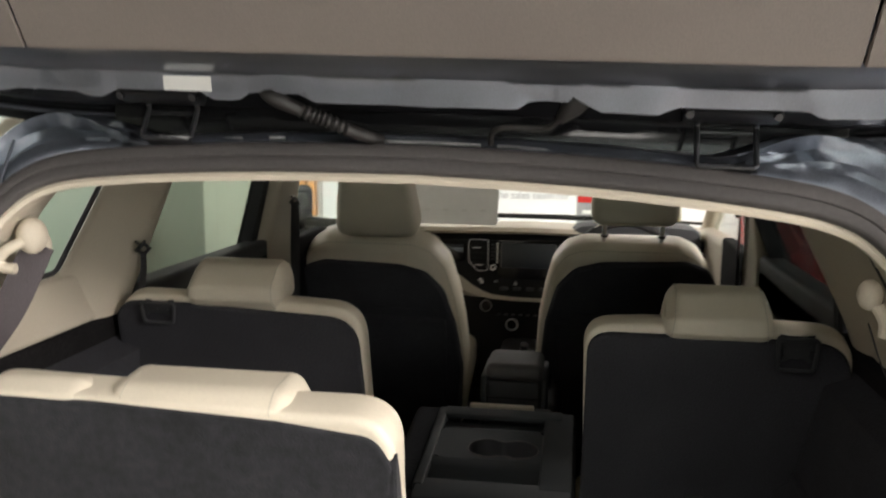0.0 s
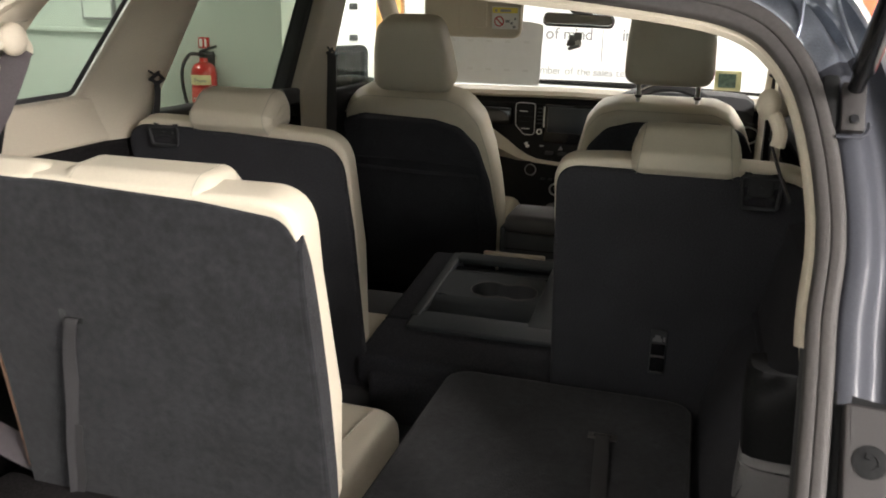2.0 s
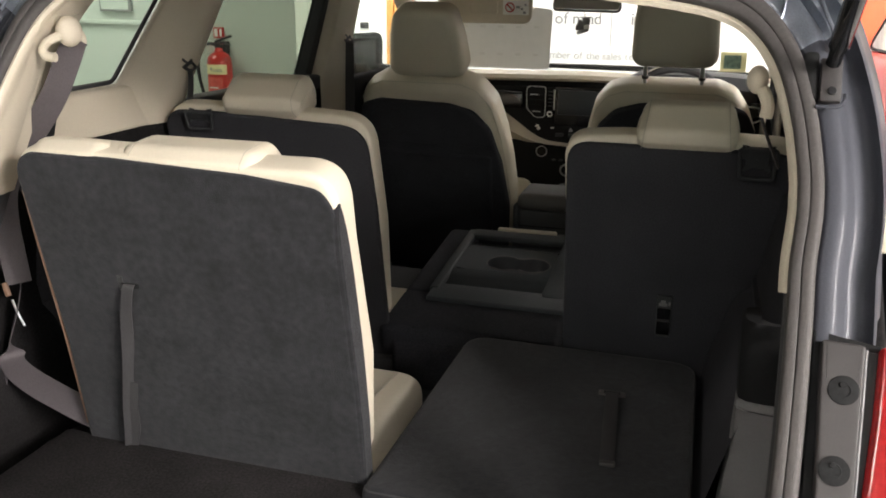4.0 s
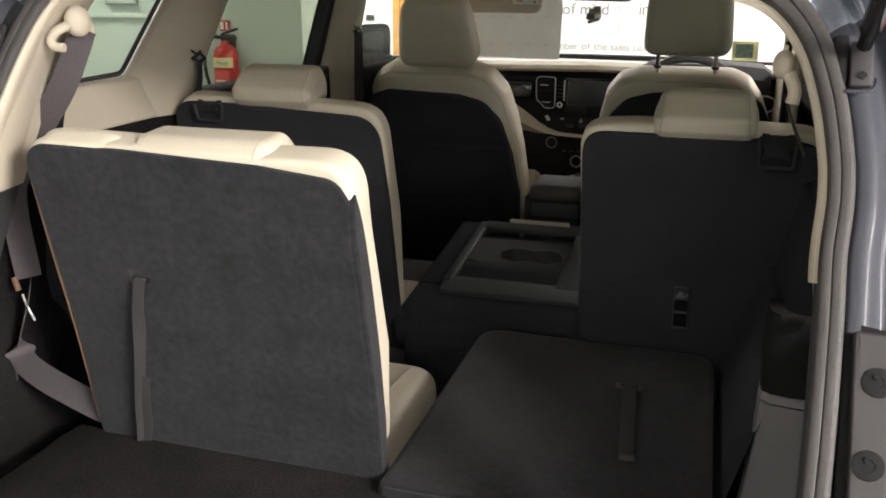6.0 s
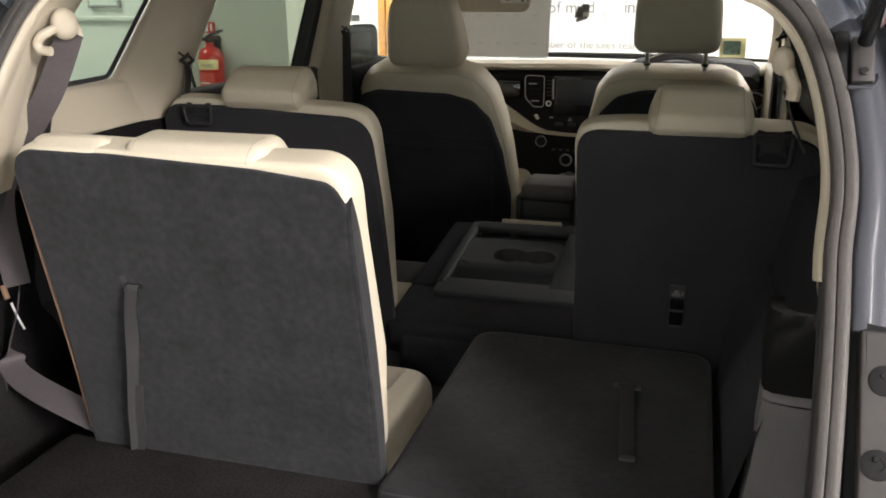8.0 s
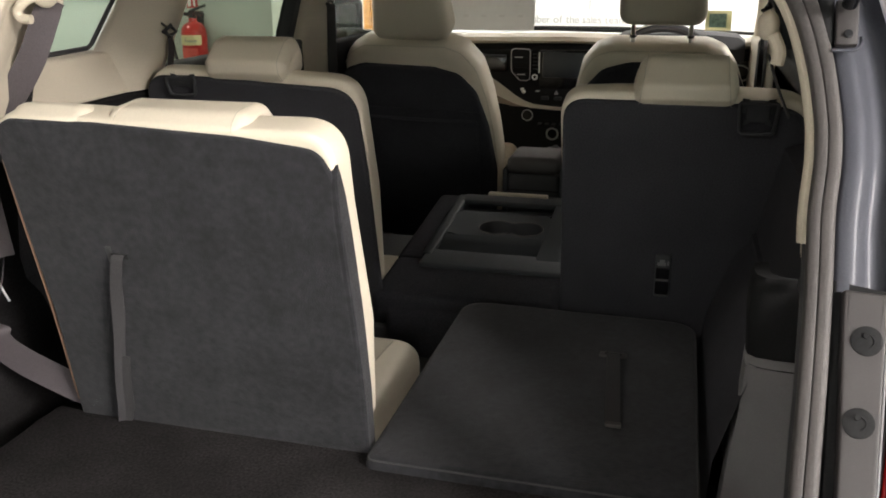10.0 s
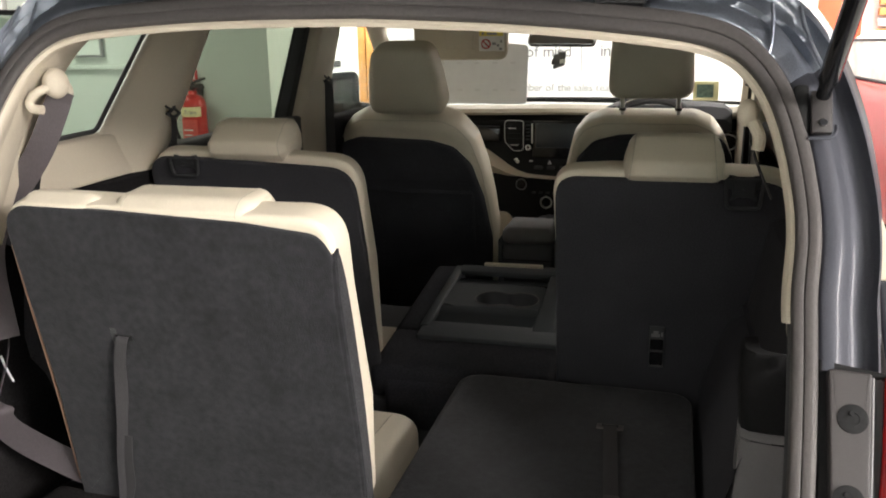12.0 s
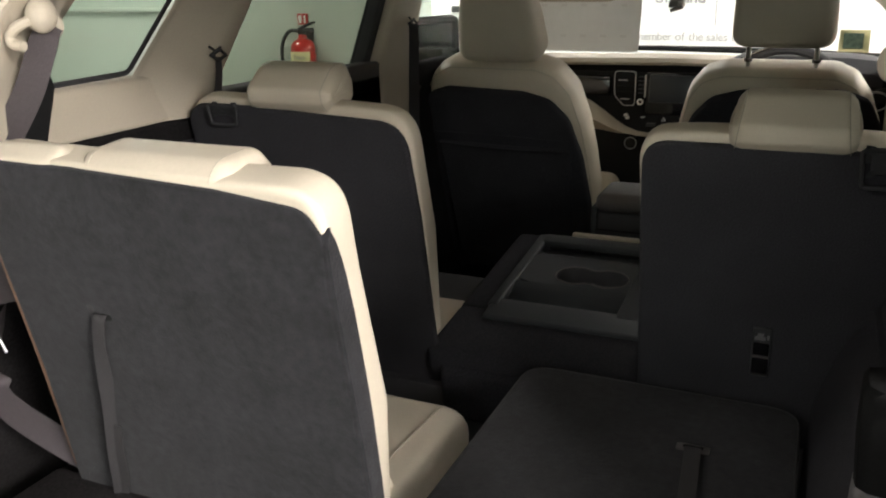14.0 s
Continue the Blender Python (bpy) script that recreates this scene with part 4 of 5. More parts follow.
def second_seat(side):
    left = side < 0
    x0 = -0.405 if left else 0.435
    st = thing("second_row_seat", "cream leather second-row seat with a black fabric back", "car seat", "second row seats", at=tilt_at(x0, 1.70, 0.78, 0.25))
    if left:
        pl = rounded([(-0.242, -0.20, 0.02), (0.222, -0.20, 0.02), (0.2225, 0.10, 0.1), (0.2245, 0.30, 0.2), (0.219, 0.482, 0.062), (0.06, 0.490, 0.2), (-0.10, 0.499, 0.1), (-0.242, 0.500, 0.05)], 8)
        o2 = rounded([(-0.238, 0.03, 0.02), (0.2235, 0.03, 0.006), (0.2265, 0.25, 0.2), (0.2300, 0.498, 0.066), (0.06, 0.507, 0.2), (-0.238, 0.512, 0.06)], 9)
        front = [(0.030, 0.030), (0.060, 0.062), (0.10, 0.090), (0.18, 0.088), (0.27, 0.064), (0.335, 0.040), (0.345, 0.040), (0.40, 0.055), (0.46, 0.050), (0.52, 0.052)]
        hw = 0.232
    else:
        pl = rounded([(-0.222, -0.20, 0.02), (0.220, -0.20, 0.02), (0.220, 0.30, 0.1), (0.217, 0.476, 0.075), (0.06, 0.480, 0.2), (-0.215, 0.479, 0.045)], 8)
        o2 = rounded([(-0.212, 0.03, 0.02), (0.222, 0.03, 0.02), (0.222, 0.30, 0.1), (0.220, 0.490, 0.07), (0.05, 0.496, 0.2), (-0.12, 0.494, 0.1), (-0.222, 0.487, 0.055)], 9)
        front = [(0.03, 0.06), (0.12, 0.09), (0.30, 0.07), (0.50, 0.06)]
        hw = 0.218
    part("back_panel", slab(pl, 0.0, 0.018, 0.006), M_BACK, st, "black fabric back panel")
    part("backrest", deepen(slab(o2, 0.010, 0.078, 0.014, 0, 0.012), 0.010, 0.078, front), M_LEATHER, st)
    if left:
        low_headrest(st, [(0.006, 0.495, 0.012), (-0.006, 0.514, 0.015), (-0.003, 0.538, 0.016), (0.050, 0.563, 0.04), (0.098, 0.558, 0.028), (0.108, 0.52, 0.02), (0.095, 0.48, 0.02)], -0.100, 0.083, 0.05)
    else:
        low_headrest(st, [(0.004, 0.472, 0.012), (-0.008, 0.490, 0.014), (-0.006, 0.516, 0.016), (0.045, 0.545, 0.04), (0.092, 0.541, 0.028), (0.104, 0.50, 0.02), (0.092, 0.455, 0.02)], -0.094, 0.093, 0.14)
    belt_clip(st, -0.150 if left else 0.1235, 0.466 if left else 0.434, 0.064, 0.036 if left else 0.054)
    if not left:
        lt = part("fold_latch", slab(rounded([(-0.030, 0.062, 0.003), (0.000, 0.062, 0.003), (0.000, 0.162, 0.003), (-0.030, 0.162, 0.003)]), -0.004, 0.004, 0.002), M_PLASTIC, st, "black fold-down latch")
        part("latch_mark", rbox(-0.026, -0.009, -0.0052, -0.0038, 0.138, 0.145, 0), M_CORNER, lt)
        part("latch_mark", rbox(-0.022, -0.012, -0.0052, -0.0038, 0.145, 0.152, 0), M_CORNER, lt)
        part("latch_mark", rbox(-0.007, -0.003, -0.0052, -0.0038, 0.140, 0.149, 0), M_CORNER, lt)
        part("latch_button", rbox(-0.0275, -0.0025, -0.0075, -0.0035, 0.108, 0.133, 0.002), M_GLOSS, lt)
        part("latch_edge", rbox(-0.0275, -0.0025, -0.0078, -0.0035, 0.1035, 0.1055, 0), M_GREYPL, lt)
        part("latch_button", rbox(-0.0275, -0.0025, -0.0060, -0.0035, 0.070, 0.100, 0.002), M_GLOSS, lt)
        part("latch_edge", rbox(-0.0265, -0.0045, -0.0062, -0.0035, 0.0665, 0.0680, 0), M_GREYPL, lt)
    cu = rounded([(0.06, -0.10, 0.03), (0.50, -0.06, 0.05), (0.51, 0.05, 0.05), (0.07, 0.045, 0.03)])
    part("cushion", moved(bar(cu, -hw - 0.01, hw - 0.004, 0.035), pose(0, 0, -0.075, -16)), M_LEATHER, st)
    part("seat_base", rbox(-hw + 0.03, hw - 0.03, 0.10, 0.45, -0.45, -0.12, 0.02), M_PLASTIC, st)
    return st


def middle_seat():
    st = thing("middle_seat", "middle seat back folded down with a black tray and cup holders", "car seat", "second row seats", at=pose(0.025, 1.69, 0.786, 6.6))
    part("back_panel", rbox(-0.230, 0.183, 0.005, 0.600, -0.075, -0.046, 0.010, 2), M_DARKCLOTH, st, "black fabric seat back")
    part("rear_pad", rbox(-0.232, 0.185, 0.0, 0.196, -0.070, 0.002, 0.020, 4), M_DARKCLOTH, st)
    part("side_pad", rbox(-0.232, -0.146, 0.184, 0.605, -0.070, 0.0015, 0.018, 4), M_DARKCLOTH, st)
    part("side_pad", rbox(0.125, 0.185, 0.184, 0.605, -0.070, 0.0015, 0.018, 4), M_DARKCLOTH, st)
    part("rear_face", rbox(-0.200, 0.180, -0.012, 0.05, -0.16, -0.03, 0.02, 4), M_DARKCLOTH, st)
    part("cushion", rbox(-0.20, 0.18, 0.06, 0.64, -0.20, -0.06, 0.03, 4), M_LEATHER, st)
    # tray: a raised frame round a sunken plate with two cups
    tr = part("tray", rbox(-0.160, 0.176, 0.140, 0.222, -0.004, 0.012, 0.005, 3), M_TRAY, st, "dark grey plastic tray")
    part("tray_side", rbox(-0.166, -0.142, 0.190, 0.575, -0.004, 0.014, 0.005, 3), M_TRAY, tr)
    part("tray_side", rbox(0.106, 0.178, 0.200, 0.575, -0.004, 0.013, 0.005, 3), M_TRAY, tr)
    part("tray_bar", rbox(-0.150, 0.150, 0.532, 0.580, 0.000, 0.015, 0.005, 3), M_TRAY, tr)
    plate = [(0.220, -0.008), (0.262, -0.009), (0.288, 0.004), (0.298, 0.008), (0.318, 0.0100)]
    part("tray_bottom", loft([[Vector((x, y, z)) for y, z in plate] for x in (-0.145, -0.05, 0.05, 0.108)], False), M_TRAY, tr)
    groove = [(0.466, 0.0110), (0.476, 0.009), (0.488, -0.008), (0.534, -0.008)]
    part("tray_groove", loft([[Vector((x, y, z)) for y, z in groove] for x in (-0.145, -0.05, 0.05, 0.108)], False), M_TRAY, tr)
    # two round cups that run into one another
    lift = 0.0105
    arc = [(0.052 + 0.046 * math.cos(a), 0.3735 + 0.0445 * math.sin(a)) for a in (math.radians(-128 + 256 * j / 18) for j in range(19))] + [(-0.020 + 0.046 * math.cos(a), 0.3735 + 0.0445 * math.sin(a)) for a in (math.radians(52 + 256 * j / 18) for j in range(19))]
    ol = [Vector(p) for p in arc]
    rim = [Vector((p.x, p.y, lift)) for p in ol]
    part("cup_holder_rim", tube(rim + rim[:2], 0.0015, 8), M_GREYPL, tr)
    edge = []
    for p in ol:  # the flat plate round the cups
        dx, dy = p.x - 0.016, p.y - 0.3735
        k = min((0.092 if dx > 0 else 0.161) / max(abs(dx), 1e-6), (0.0925 if dy > 0 else 0.0555) / max(abs(dy), 1e-6))
        edge.append(Vector((0.016 + dx * k, 0.3735 + dy * k, lift)))
    part("cup_plate", loft([edge, rim], True), M_TRAY, tr)
    part("cup_holder", loft([[Vector((p.x, p.y, lift)) for p in ol], [Vector((p.x, p.y, -0.034)) for p in inset(ol, 0.004)], [Vector((p.x, p.y, -0.036)) for p in inset(ol, 0.020)], [Vector((0.016 + (p.x - 0.016) * 0.02, 0.3735 + (p.y - 0.3735) * 0.02, -0.036)) for p in ol]], True), M_LINING, tr, "deep black double cup holder")
    for cx in (-0.020, 0.052):
        part("cup_edge", tube(smooth_path([(cx - 0.030, 0.3405, lift + 0.001), (cx, 0.3290, lift + 0.001), (cx + 0.030, 0.3405, lift + 0.001)], 6), 0.0018, 6), M_GREYPL, tr, "thin grey edge along the cup holder's near side")
    part("tray_lip", rbox(-0.092, 0.076, 0.598, 0.612, -0.002, 0.014, 0.005, 3), M_TRIM, tr, "beige edge at the tray's end")
    part("tray_hook", rbox(0.078, 0.120, 0.590, 0.604, -0.004, 0.010, 0.004, 2), M_PLASTIC, tr)
    return st


def front_seat(side):
    left = side < 0
    x0, lift, s = (-0.428, 0.0, 1) if left else (0.352, 0.030, -1)
    st = thing("front_seat", "cream leather front seat with a black back panel" + ("" if left else ", headrest raised"), "car seat", "front seats", at=tilt_at(x0, 2.97, 0.62, 0.35))
    # shell outline: wide sides drawn in towards the shoulders
    shell = [(0.24, -0.10, 0.05), (0.279, 0.21, 0.1), (0.270, 0.34, 0.1), (0.254, 0.46, 0.1), (0.226, 0.568, 0.07), (0.178, 0.630, 0.07), (0.120, 0.653, 0.06), (-0.160, 0.655, 0.06), (-0.218, 0.622, 0.06), (-0.252, 0.568, 0.06), (-0.282, 0.48, 0.1), (-0.290, 0.22, 0.1), (-0.24, -0.10, 0.05)]
    if not left:  # lower, rounder shoulders
        shell[3:11] = [(0.252, 0.45, 0.1), (0.228, 0.550, 0.07), (0.190, 0.602, 0.06), (0.130, 0.622, 0.07), (-0.150, 0.622, 0.07), (-0.204, 0.596, 0.06), (-0.240, 0.540, 0.07), (-0.272, 0.45, 0.1)]
    o2 = rounded([(s * u, v + (lift if v > 0.3 else 0), r) for u, v, r in shell], 7)
    part("backrest", slab(o2, -0.035, 0.10, 0.045, 0.010, 0.02), M_LEATHER, st)
    panel = [(0.245, -0.11, 0.05), (0.267, 0.19, 0.1), (0.248, 0.36, 0.1), (0.214, 0.49, 0.09), (0.160, 0.555, 0.07), (0.08, 0.578, 0.1), (-0.165, 0.587, 0.08), (-0.236, 0.562, 0.06), (-0.268, 0.49, 0.08), (-0.276, 0.20, 0.1), (-0.245, -0.11, 0.05)]
    o3 = rounded([(s * u, v + (lift if v > 0.3 else 0), r) for u, v, r in panel], 7)
    bp = part("back_panel", slab(o3, -0.055, -0.02, 0.012, 0.006, 0), M_BACK, st, "black back panel with a map pocket")
    part("map_pocket", slab(rounded([(-0.20, -0.04, 0.03), (0.20, -0.04, 0.03), (0.218, 0.395, 0.015), (-0.218, 0.405, 0.015)]), -0.068, -0.05, 0.008, 0.004, 0), M_BACK, bp)
    part("pocket_hem", tube(smooth_path([(-0.214, -0.069, 0.402), (0, -0.076, 0.395), (0.214, -0.069, 0.392)], 6), 0.0035, 6), M_BACK, bp)
    part("panel_seam", tube(smooth_path([(-0.235, -0.062, 0.437), (0, -0.064, 0.434), (0.225, -0.061, 0.424)], 6), 0.0022, 6), M_BACK, bp)
    part("side_seam", tube([Vector((p.x, -0.030, p.y)) for p in inset(o2, 0.010) if p.y > 0.05], 0.0014, 5), M_SEAM, st)
    if left:
        headrest(st, 0.008, 0.280, 0.660, 0.230, -0.035, 0.11, 0.70)
    else:
        headrest(st, 0.011, 0.266, 0.719, 0.243, -0.035, 0.11, 0.82)
        for u in (-0.074, 0.096):
            part("headrest_post", tube([(u, 0.02, 0.64), (u, 0.018, 0.75)], 0.0065, 10), M_POLISH, st, "chrome headrest post")
            part("post_collar", disc((u, 0.018, 0.668), 0.011, 0.008, (0, 0, 1), 14), M_GREYPL, st)
    part("cushion", rbox(-0.25, 0.25, 0.02, 0.50, -0.12, 0.02, 0.04, 4), M_LEATHER, st)
    part("seat_base", rbox(-0.2, 0.2, 0.05, 0.45, -0.30, -0.11, 0.02), M_PLASTIC, st)
    return st


def headrest(st, x, w, v0, h, y0, d, taper):
    """An upright headrest, rounded, with a sewn edge."""
    k = 0.045
    ol = rounded([(x - w / 2 + 0.004, v0, k), (x + w / 2 - 0.004, v0, k), (x + w / 2 * (0.55 + 0.45 * taper), v0 + 0.55 * h, 0.1), (x + w / 2 * taper, v0 + h, 0.055), (x - w / 2 * taper, v0 + h, 0.055), (x - w / 2 * (0.55 + 0.45 * taper), v0 + 0.55 * h, 0.1)], 7)
    hr = part("headrest", slab(ol, y0, y0 + d, 0.030, 0.006, 0.012), M_LEATHER, st)
    part("seam", tube([Vector((p.x, y0 + 0.012, p.y)) for p in inset(ol, 0.012)], 0.0012, 5), M_SEAM, hr)
    return hr


third_seat()
flat_seat()
second_seat(-1)
second_seat(1)
middle_seat()
front_seat(-1)
front_seat(1)
for rx in (-0.150, -0.105):
    part("seat_rail", rbox(rx, rx + 0.032, 1.69, 1.76, 0.70, 0.728, 0.004), M_GREYPL, car, "grey metal seat catch")

# ---- front of the cabin ----
cs = thing("centre_console", "black centre console with a grey padded armrest", "console")
part("armrest_lid", rbox(-0.040, 0.115, 2.40, 2.57, 0.895, 0.945, 0.020, 4), M_GREYPL, cs, "dark grey padded armrest lid")
part("box", rbox(-0.038, 0.113, 2.41, 2.62, 0.44, 0.897, 0.012, 3), M_LINING, cs)
part("tunnel", rbox(-0.075, 0.150, 2.58, 3.36, 0.44, 0.78, 0.03, 4), M_LINING, cs)
part("lid_seam", rbox(-0.036, 0.111, 2.4085, 2.412, 0.846, 0.8485, 0), M_MATTBLACK, cs)
for u in (-0.046, 0.119):
    part("side_trim", rbox(u - 0.008, u + 0.008, 2.42, 2.60, 0.60, 0.905, 0.005, 2), M_TRAY, cs)
part("gear_surround", rbox(-0.05, 0.13, 2.72, 3.10, 0.775, 0.79, 0.006, 2), M_GLOSS, cs)
part("gear_lever", tube(smooth_path([(0.035, 2.93, 0.785), (0.035, 2.91, 0.84), (0.035, 2.89, 0.875)], 4), 0.012, 10), M_LINING, cs)

dash = thing("dashboard", "black dashboard with a pale top and silver-rimmed vents", "dashboard")
lower = [(3.40, 0.55), (3.36, 0.80), (3.37, 0.98), (3.40, 1.03), (3.395, 1.145), (3.43, 1.165), (3.47, 1.17), (3.66, 1.15), (3.66, 0.55)]
part("fascia", loft([[Vector((x, y + 0.10 * abs(x) ** 2, z)) for y, z in lower] for x in (-0.72, -0.5, -0.25, 0, 0.25, 0.5, 0.72)], True, True), M_MATTBLACK, dash)
part("top_pad", loft([[Vector((x, y + 0.10 * abs(x) ** 2, z - 0.02 * abs(x))) for y, z in ((3.40, 1.172), (3.385, 1.183), (3.40, 1.197), (3.50, 1.205), (3.72, 1.185), (3.80, 1.165), (3.80, 1.15), (3.45, 1.168))] for x in (-0.73, -0.5, -0.25, 0, 0.25, 0.5, 0.73)], True, True), M_DASHTOP, dash, "pale beige padded top")
part("hood", loft([[Vector((x, y + 0.08 * (x - 0.35) ** 2, z - h)) for y, z in ((3.41, 1.10), (3.385, 1.17), (3.40, 1.212), (3.44, 1.222), (3.58, 1.214), (3.70, 1.196), (3.70, 1.15))] for x, h in ((0.175, 0.025), (0.21, 0.006), (0.28, 0.0), (0.42, 0.0), (0.55, 0.003), (0.625, 0.010), (0.650, 0.030))], False), M_LINING, dash, "black instrument hood")
part("side_vent_rim", tube([Vector((0.635 + 0.040 * math.cos(a), 3.392, 1.075 + 0.030 * math.sin(a))) for a in (2 * math.pi * j / 20 for j in range(22))], 0.0030, 6), M_SILVER, dash, "silver rim of the side vent")
part("wood_band", rbox(-0.66, -0.23, 3.385, 3.41, 1.06, 1.13, 0.01), M_GLOSS, dash, "gloss black band")
part("lower_trim", loft([[Vector((x, 3.372 + 0.10 * x * x - d, z)) for d, z in ((0.0, top), (0.03, top - 0.012), (0.055, (top + low) / 2), (0.03, low + 0.012), (0.0, low))] for x, top, low in ((-0.72, 1.09, 0.90), (-0.5, 1.08, 0.91), (-0.36, 1.065, 0.925), (-0.30, 1.042, 0.938), (-0.25, 1.010, 0.935), (-0.20, 0.975, 0.926), (-0.16, 0.953, 0.926), (-0.12, 0.940, 0.924), (-0.04, 0.934, 0.924), (0.10, 0.932, 0.924))], False), M_TRIM, dash, "beige lower dashboard trim")
part("screen_surround", rbox(-0.105, 0.20, 3.372, 3.40, 1.0, 1.15, 0.01), M_GLOSS, dash)
part("screen", rbox(-0.088, 0.12, 3.366, 3.373, 1.045, 1.14, 0.003), M_SCREEN, dash, "dark blue display, switched off")
vo = rounded([(-0.212, 1.065, 0.025), (-0.178, 1.030, 0.02), (-0.138, 1.030, 0.015), (-0.138, 1.150, 0.012), (-0.214, 1.152, 0.02)])
vt = part("vent", slab(vo, 3.372, 3.39, 0.004), M_MATTBLACK, dash)
part("vent_rim", tube([Vector((p.x, 3.370, p.y)) for p in vo] + [Vector((vo[0].x, 3.370, vo[0].y))], 0.0019, 8), M_SILVER, vt, "silver vent rim")
for k in range(4):
    part("vent_slat", rbox(-0.202, -0.147, 3.364, 3.376, 1.058 + 0.02 * k, 1.060 + 0.02 * k, 0.001), M_MATTBLACK, vt)
for u, v in ((-0.182, 1.118), (-0.172, 1.052)):
    part("vent_tab", rbox(u - 0.016, u + 0.016, 3.360, 3.368, v, v + 0.0035, 0.001), M_SILVER, vt)
for k in range(5):
    part("button", rbox(-0.128, -0.108, 3.362, 3.374, 1.074 + 0.014 * k, 1.078 + 0.014 * k, 0.001), M_LINING, dash)
part("button_rim", tube([(-0.102, 3.366, 1.062), (-0.102, 3.366, 1.140)], 0.0034, 6), M_SILVER, dash)
rb = part("round_button", disc((-0.117, 3.372, 1.046), 0.0095, 0.014, (0, -1, 0), 18), M_GLOSS, dash, "round button with a bright ring")
part("ring", tube([(-0.117 + 0.009 * math.cos(a), 3.358, 1.046 + 0.009 * math.sin(a)) for a in (2 * math.pi * j / 16 for j in range(18))], 0.0030, 6), M_POLISH, rb)
part("icon", rbox(-0.172, -0.160, 3.352, 3.372, 0.993, 1.001, 0.002), M_PAPER, dash, "white printed icon")
part("icon", rbox(-0.166, -0.154, 3.352, 3.372, 0.983, 0.992, 0.002), M_PAPER, dash, "white printed icon")
part("icon", rbox(-0.112, -0.098, 3.352, 3.372, 0.990, 0.993, 0.001), M_SILVER, dash)
part("warning_button", loft([[Vector((-0.032 + u, y, 0.981 + v)) for u, v in ((-0.008, 0.0), (0.008, 0.0), (0.0, 0.014))] for y in (3.352, 3.372)], True, True), M_INK, dash, "triangular warning light button")
for k in range(4):
    part("switch", rbox(-0.090 + 0.05 * k, -0.060 + 0.05 * k, 3.350, 3.37, 0.960, 0.972, 0.002), M_LINING, dash)
for bx, bz, r in ((-0.140, 0.900, 0.021), (0.09, 0.900, 0.021)):
    kn = part("knob", disc((bx, 3.37, bz), r, 0.03, (0, -1, 0), 20), M_GLOSS, dash)
    part("knob_ring", tube([(bx + r * math.cos(a), 3.340, bz + r * math.sin(a)) for a in (2 * math.pi * j / 20 for j in range(22))], 0.0020, 6), M_SILVER, kn, "silver knob ring")
for k in range(6):
    part("button", rbox(-0.10 + 0.028 * k, -0.085 + 0.028 * k, 3.345, 3.37, 0.862, 0.868, 0.002), M_LINING, dash)
sb = part("start_button", disc((-0.04, 3.362, 0.829), 0.020, 0.02, (0, -1, 0), 20), M_GLOSS, dash, "round button with a silver ring")
part("ring", tube([(-0.04 + 0.022 * math.cos(a), 3.344, 0.829 + 0.022 * math.sin(a)) for a in (2 * math.pi * j / 20 for j in range(22))], 0.0036, 6), M_SILVER, sb)
part("side_vent", rbox(0.60, 0.67, 3.40, 3.45, 1.06, 1.12, 0.01), M_GLOSS, dash)

wheel = thing("steering_wheel", "black leather steering wheel", "steering wheel", at=pose(0.362, 3.08, 1.083, -22))
part("rim", tube([(0.187 * math.cos(a), 0, 0.187 * math.sin(a)) for a in (2 * math.pi * j / 40 for j in range(42))], 0.016, 10), M_PLASTIC, wheel)
# reflection on the rim's top edge, built as a thin chrome arc
part("rim_glint", tube([(0.187 * math.cos(a), -0.013, 0.187 * math.sin(a) + 0.008) for a in (math.radians(80 + 45 * j / 14) for j in range(15))], 0.0026, 8), M_CHROME, wheel, "bright line added as a reflection on the rim's top")
part("hub", disc((0, 0.03, 0), 0.07, 0.07, (0, -1, 0), 24), M_PLASTIC, wheel)
for a in (0, 180, 270):
    part("spoke", tube([(0.05 * math.cos(radians(a)), 0, 0.05 * math.sin(radians(a))), (0.185 * math.cos(radians(a)), 0, 0.185 * math.sin(radians(a)))], 0.014, 8), M_PLASTIC, wheel)
part("column", tube([(0, 0.03, 0), (0, 0.32, 0)], 0.04, 12), M_PLASTIC, wheel)

im = thing("interior_mirror", "rear-view mirror with a beige tinted reflection", "mirror", at=pose(0.052, 3.0, 1.466, -7))
mo = rounded([(-0.118, -0.018, 0.02), (0.115, -0.022, 0.02), (0.117, 0.02, 0.02), (-0.114, 0.026, 0.02)])
part("housing", slab(mo, 0.0, 0.03, 0.012), M_PLASTIC, im)
part("mirror_glass", slab(inset(mo, 0.005), -0.003, 0.002, 0.002), M_MIRROR, im)
part("foot", rbox(-0.035, 0.04, 0.02, 0.10, 0.03, 0.075, 0.01), M_PLASTIC, im)
ch = thing("hanging_tag", "small grey tag hanging from the mirror", "ornament", at=pose(0.046, 3.0, 1.405))
part("string", tube([(0.0, 0.0, 0.045), (0.002, 0, 0.015)], 0.0012, 5), M_INK, ch)
for k, (u, v, w, h) in enumerate(((0, 0, 0.020, 0.016), (-0.012, -0.012, 0.014, 0.014), (0.01, 0.014, 0.012, 0.014), (0.012, -0.01, 0.010, 0.012), (-0.002, -0.024, 0.02, 0.008))):
    part("tag_piece", moved(rbox(-w, w, -0.003 - 0.001 * k, 0.003 + 0.001 * k, -h / 1.4, h / 1.4, 0.003), pose(u, 0, v, 0, 18 - 9 * k)), (M_GREYWALL, M_CORNER, M_GREYWALL, M_PAPER, M_INK)[k], ch)

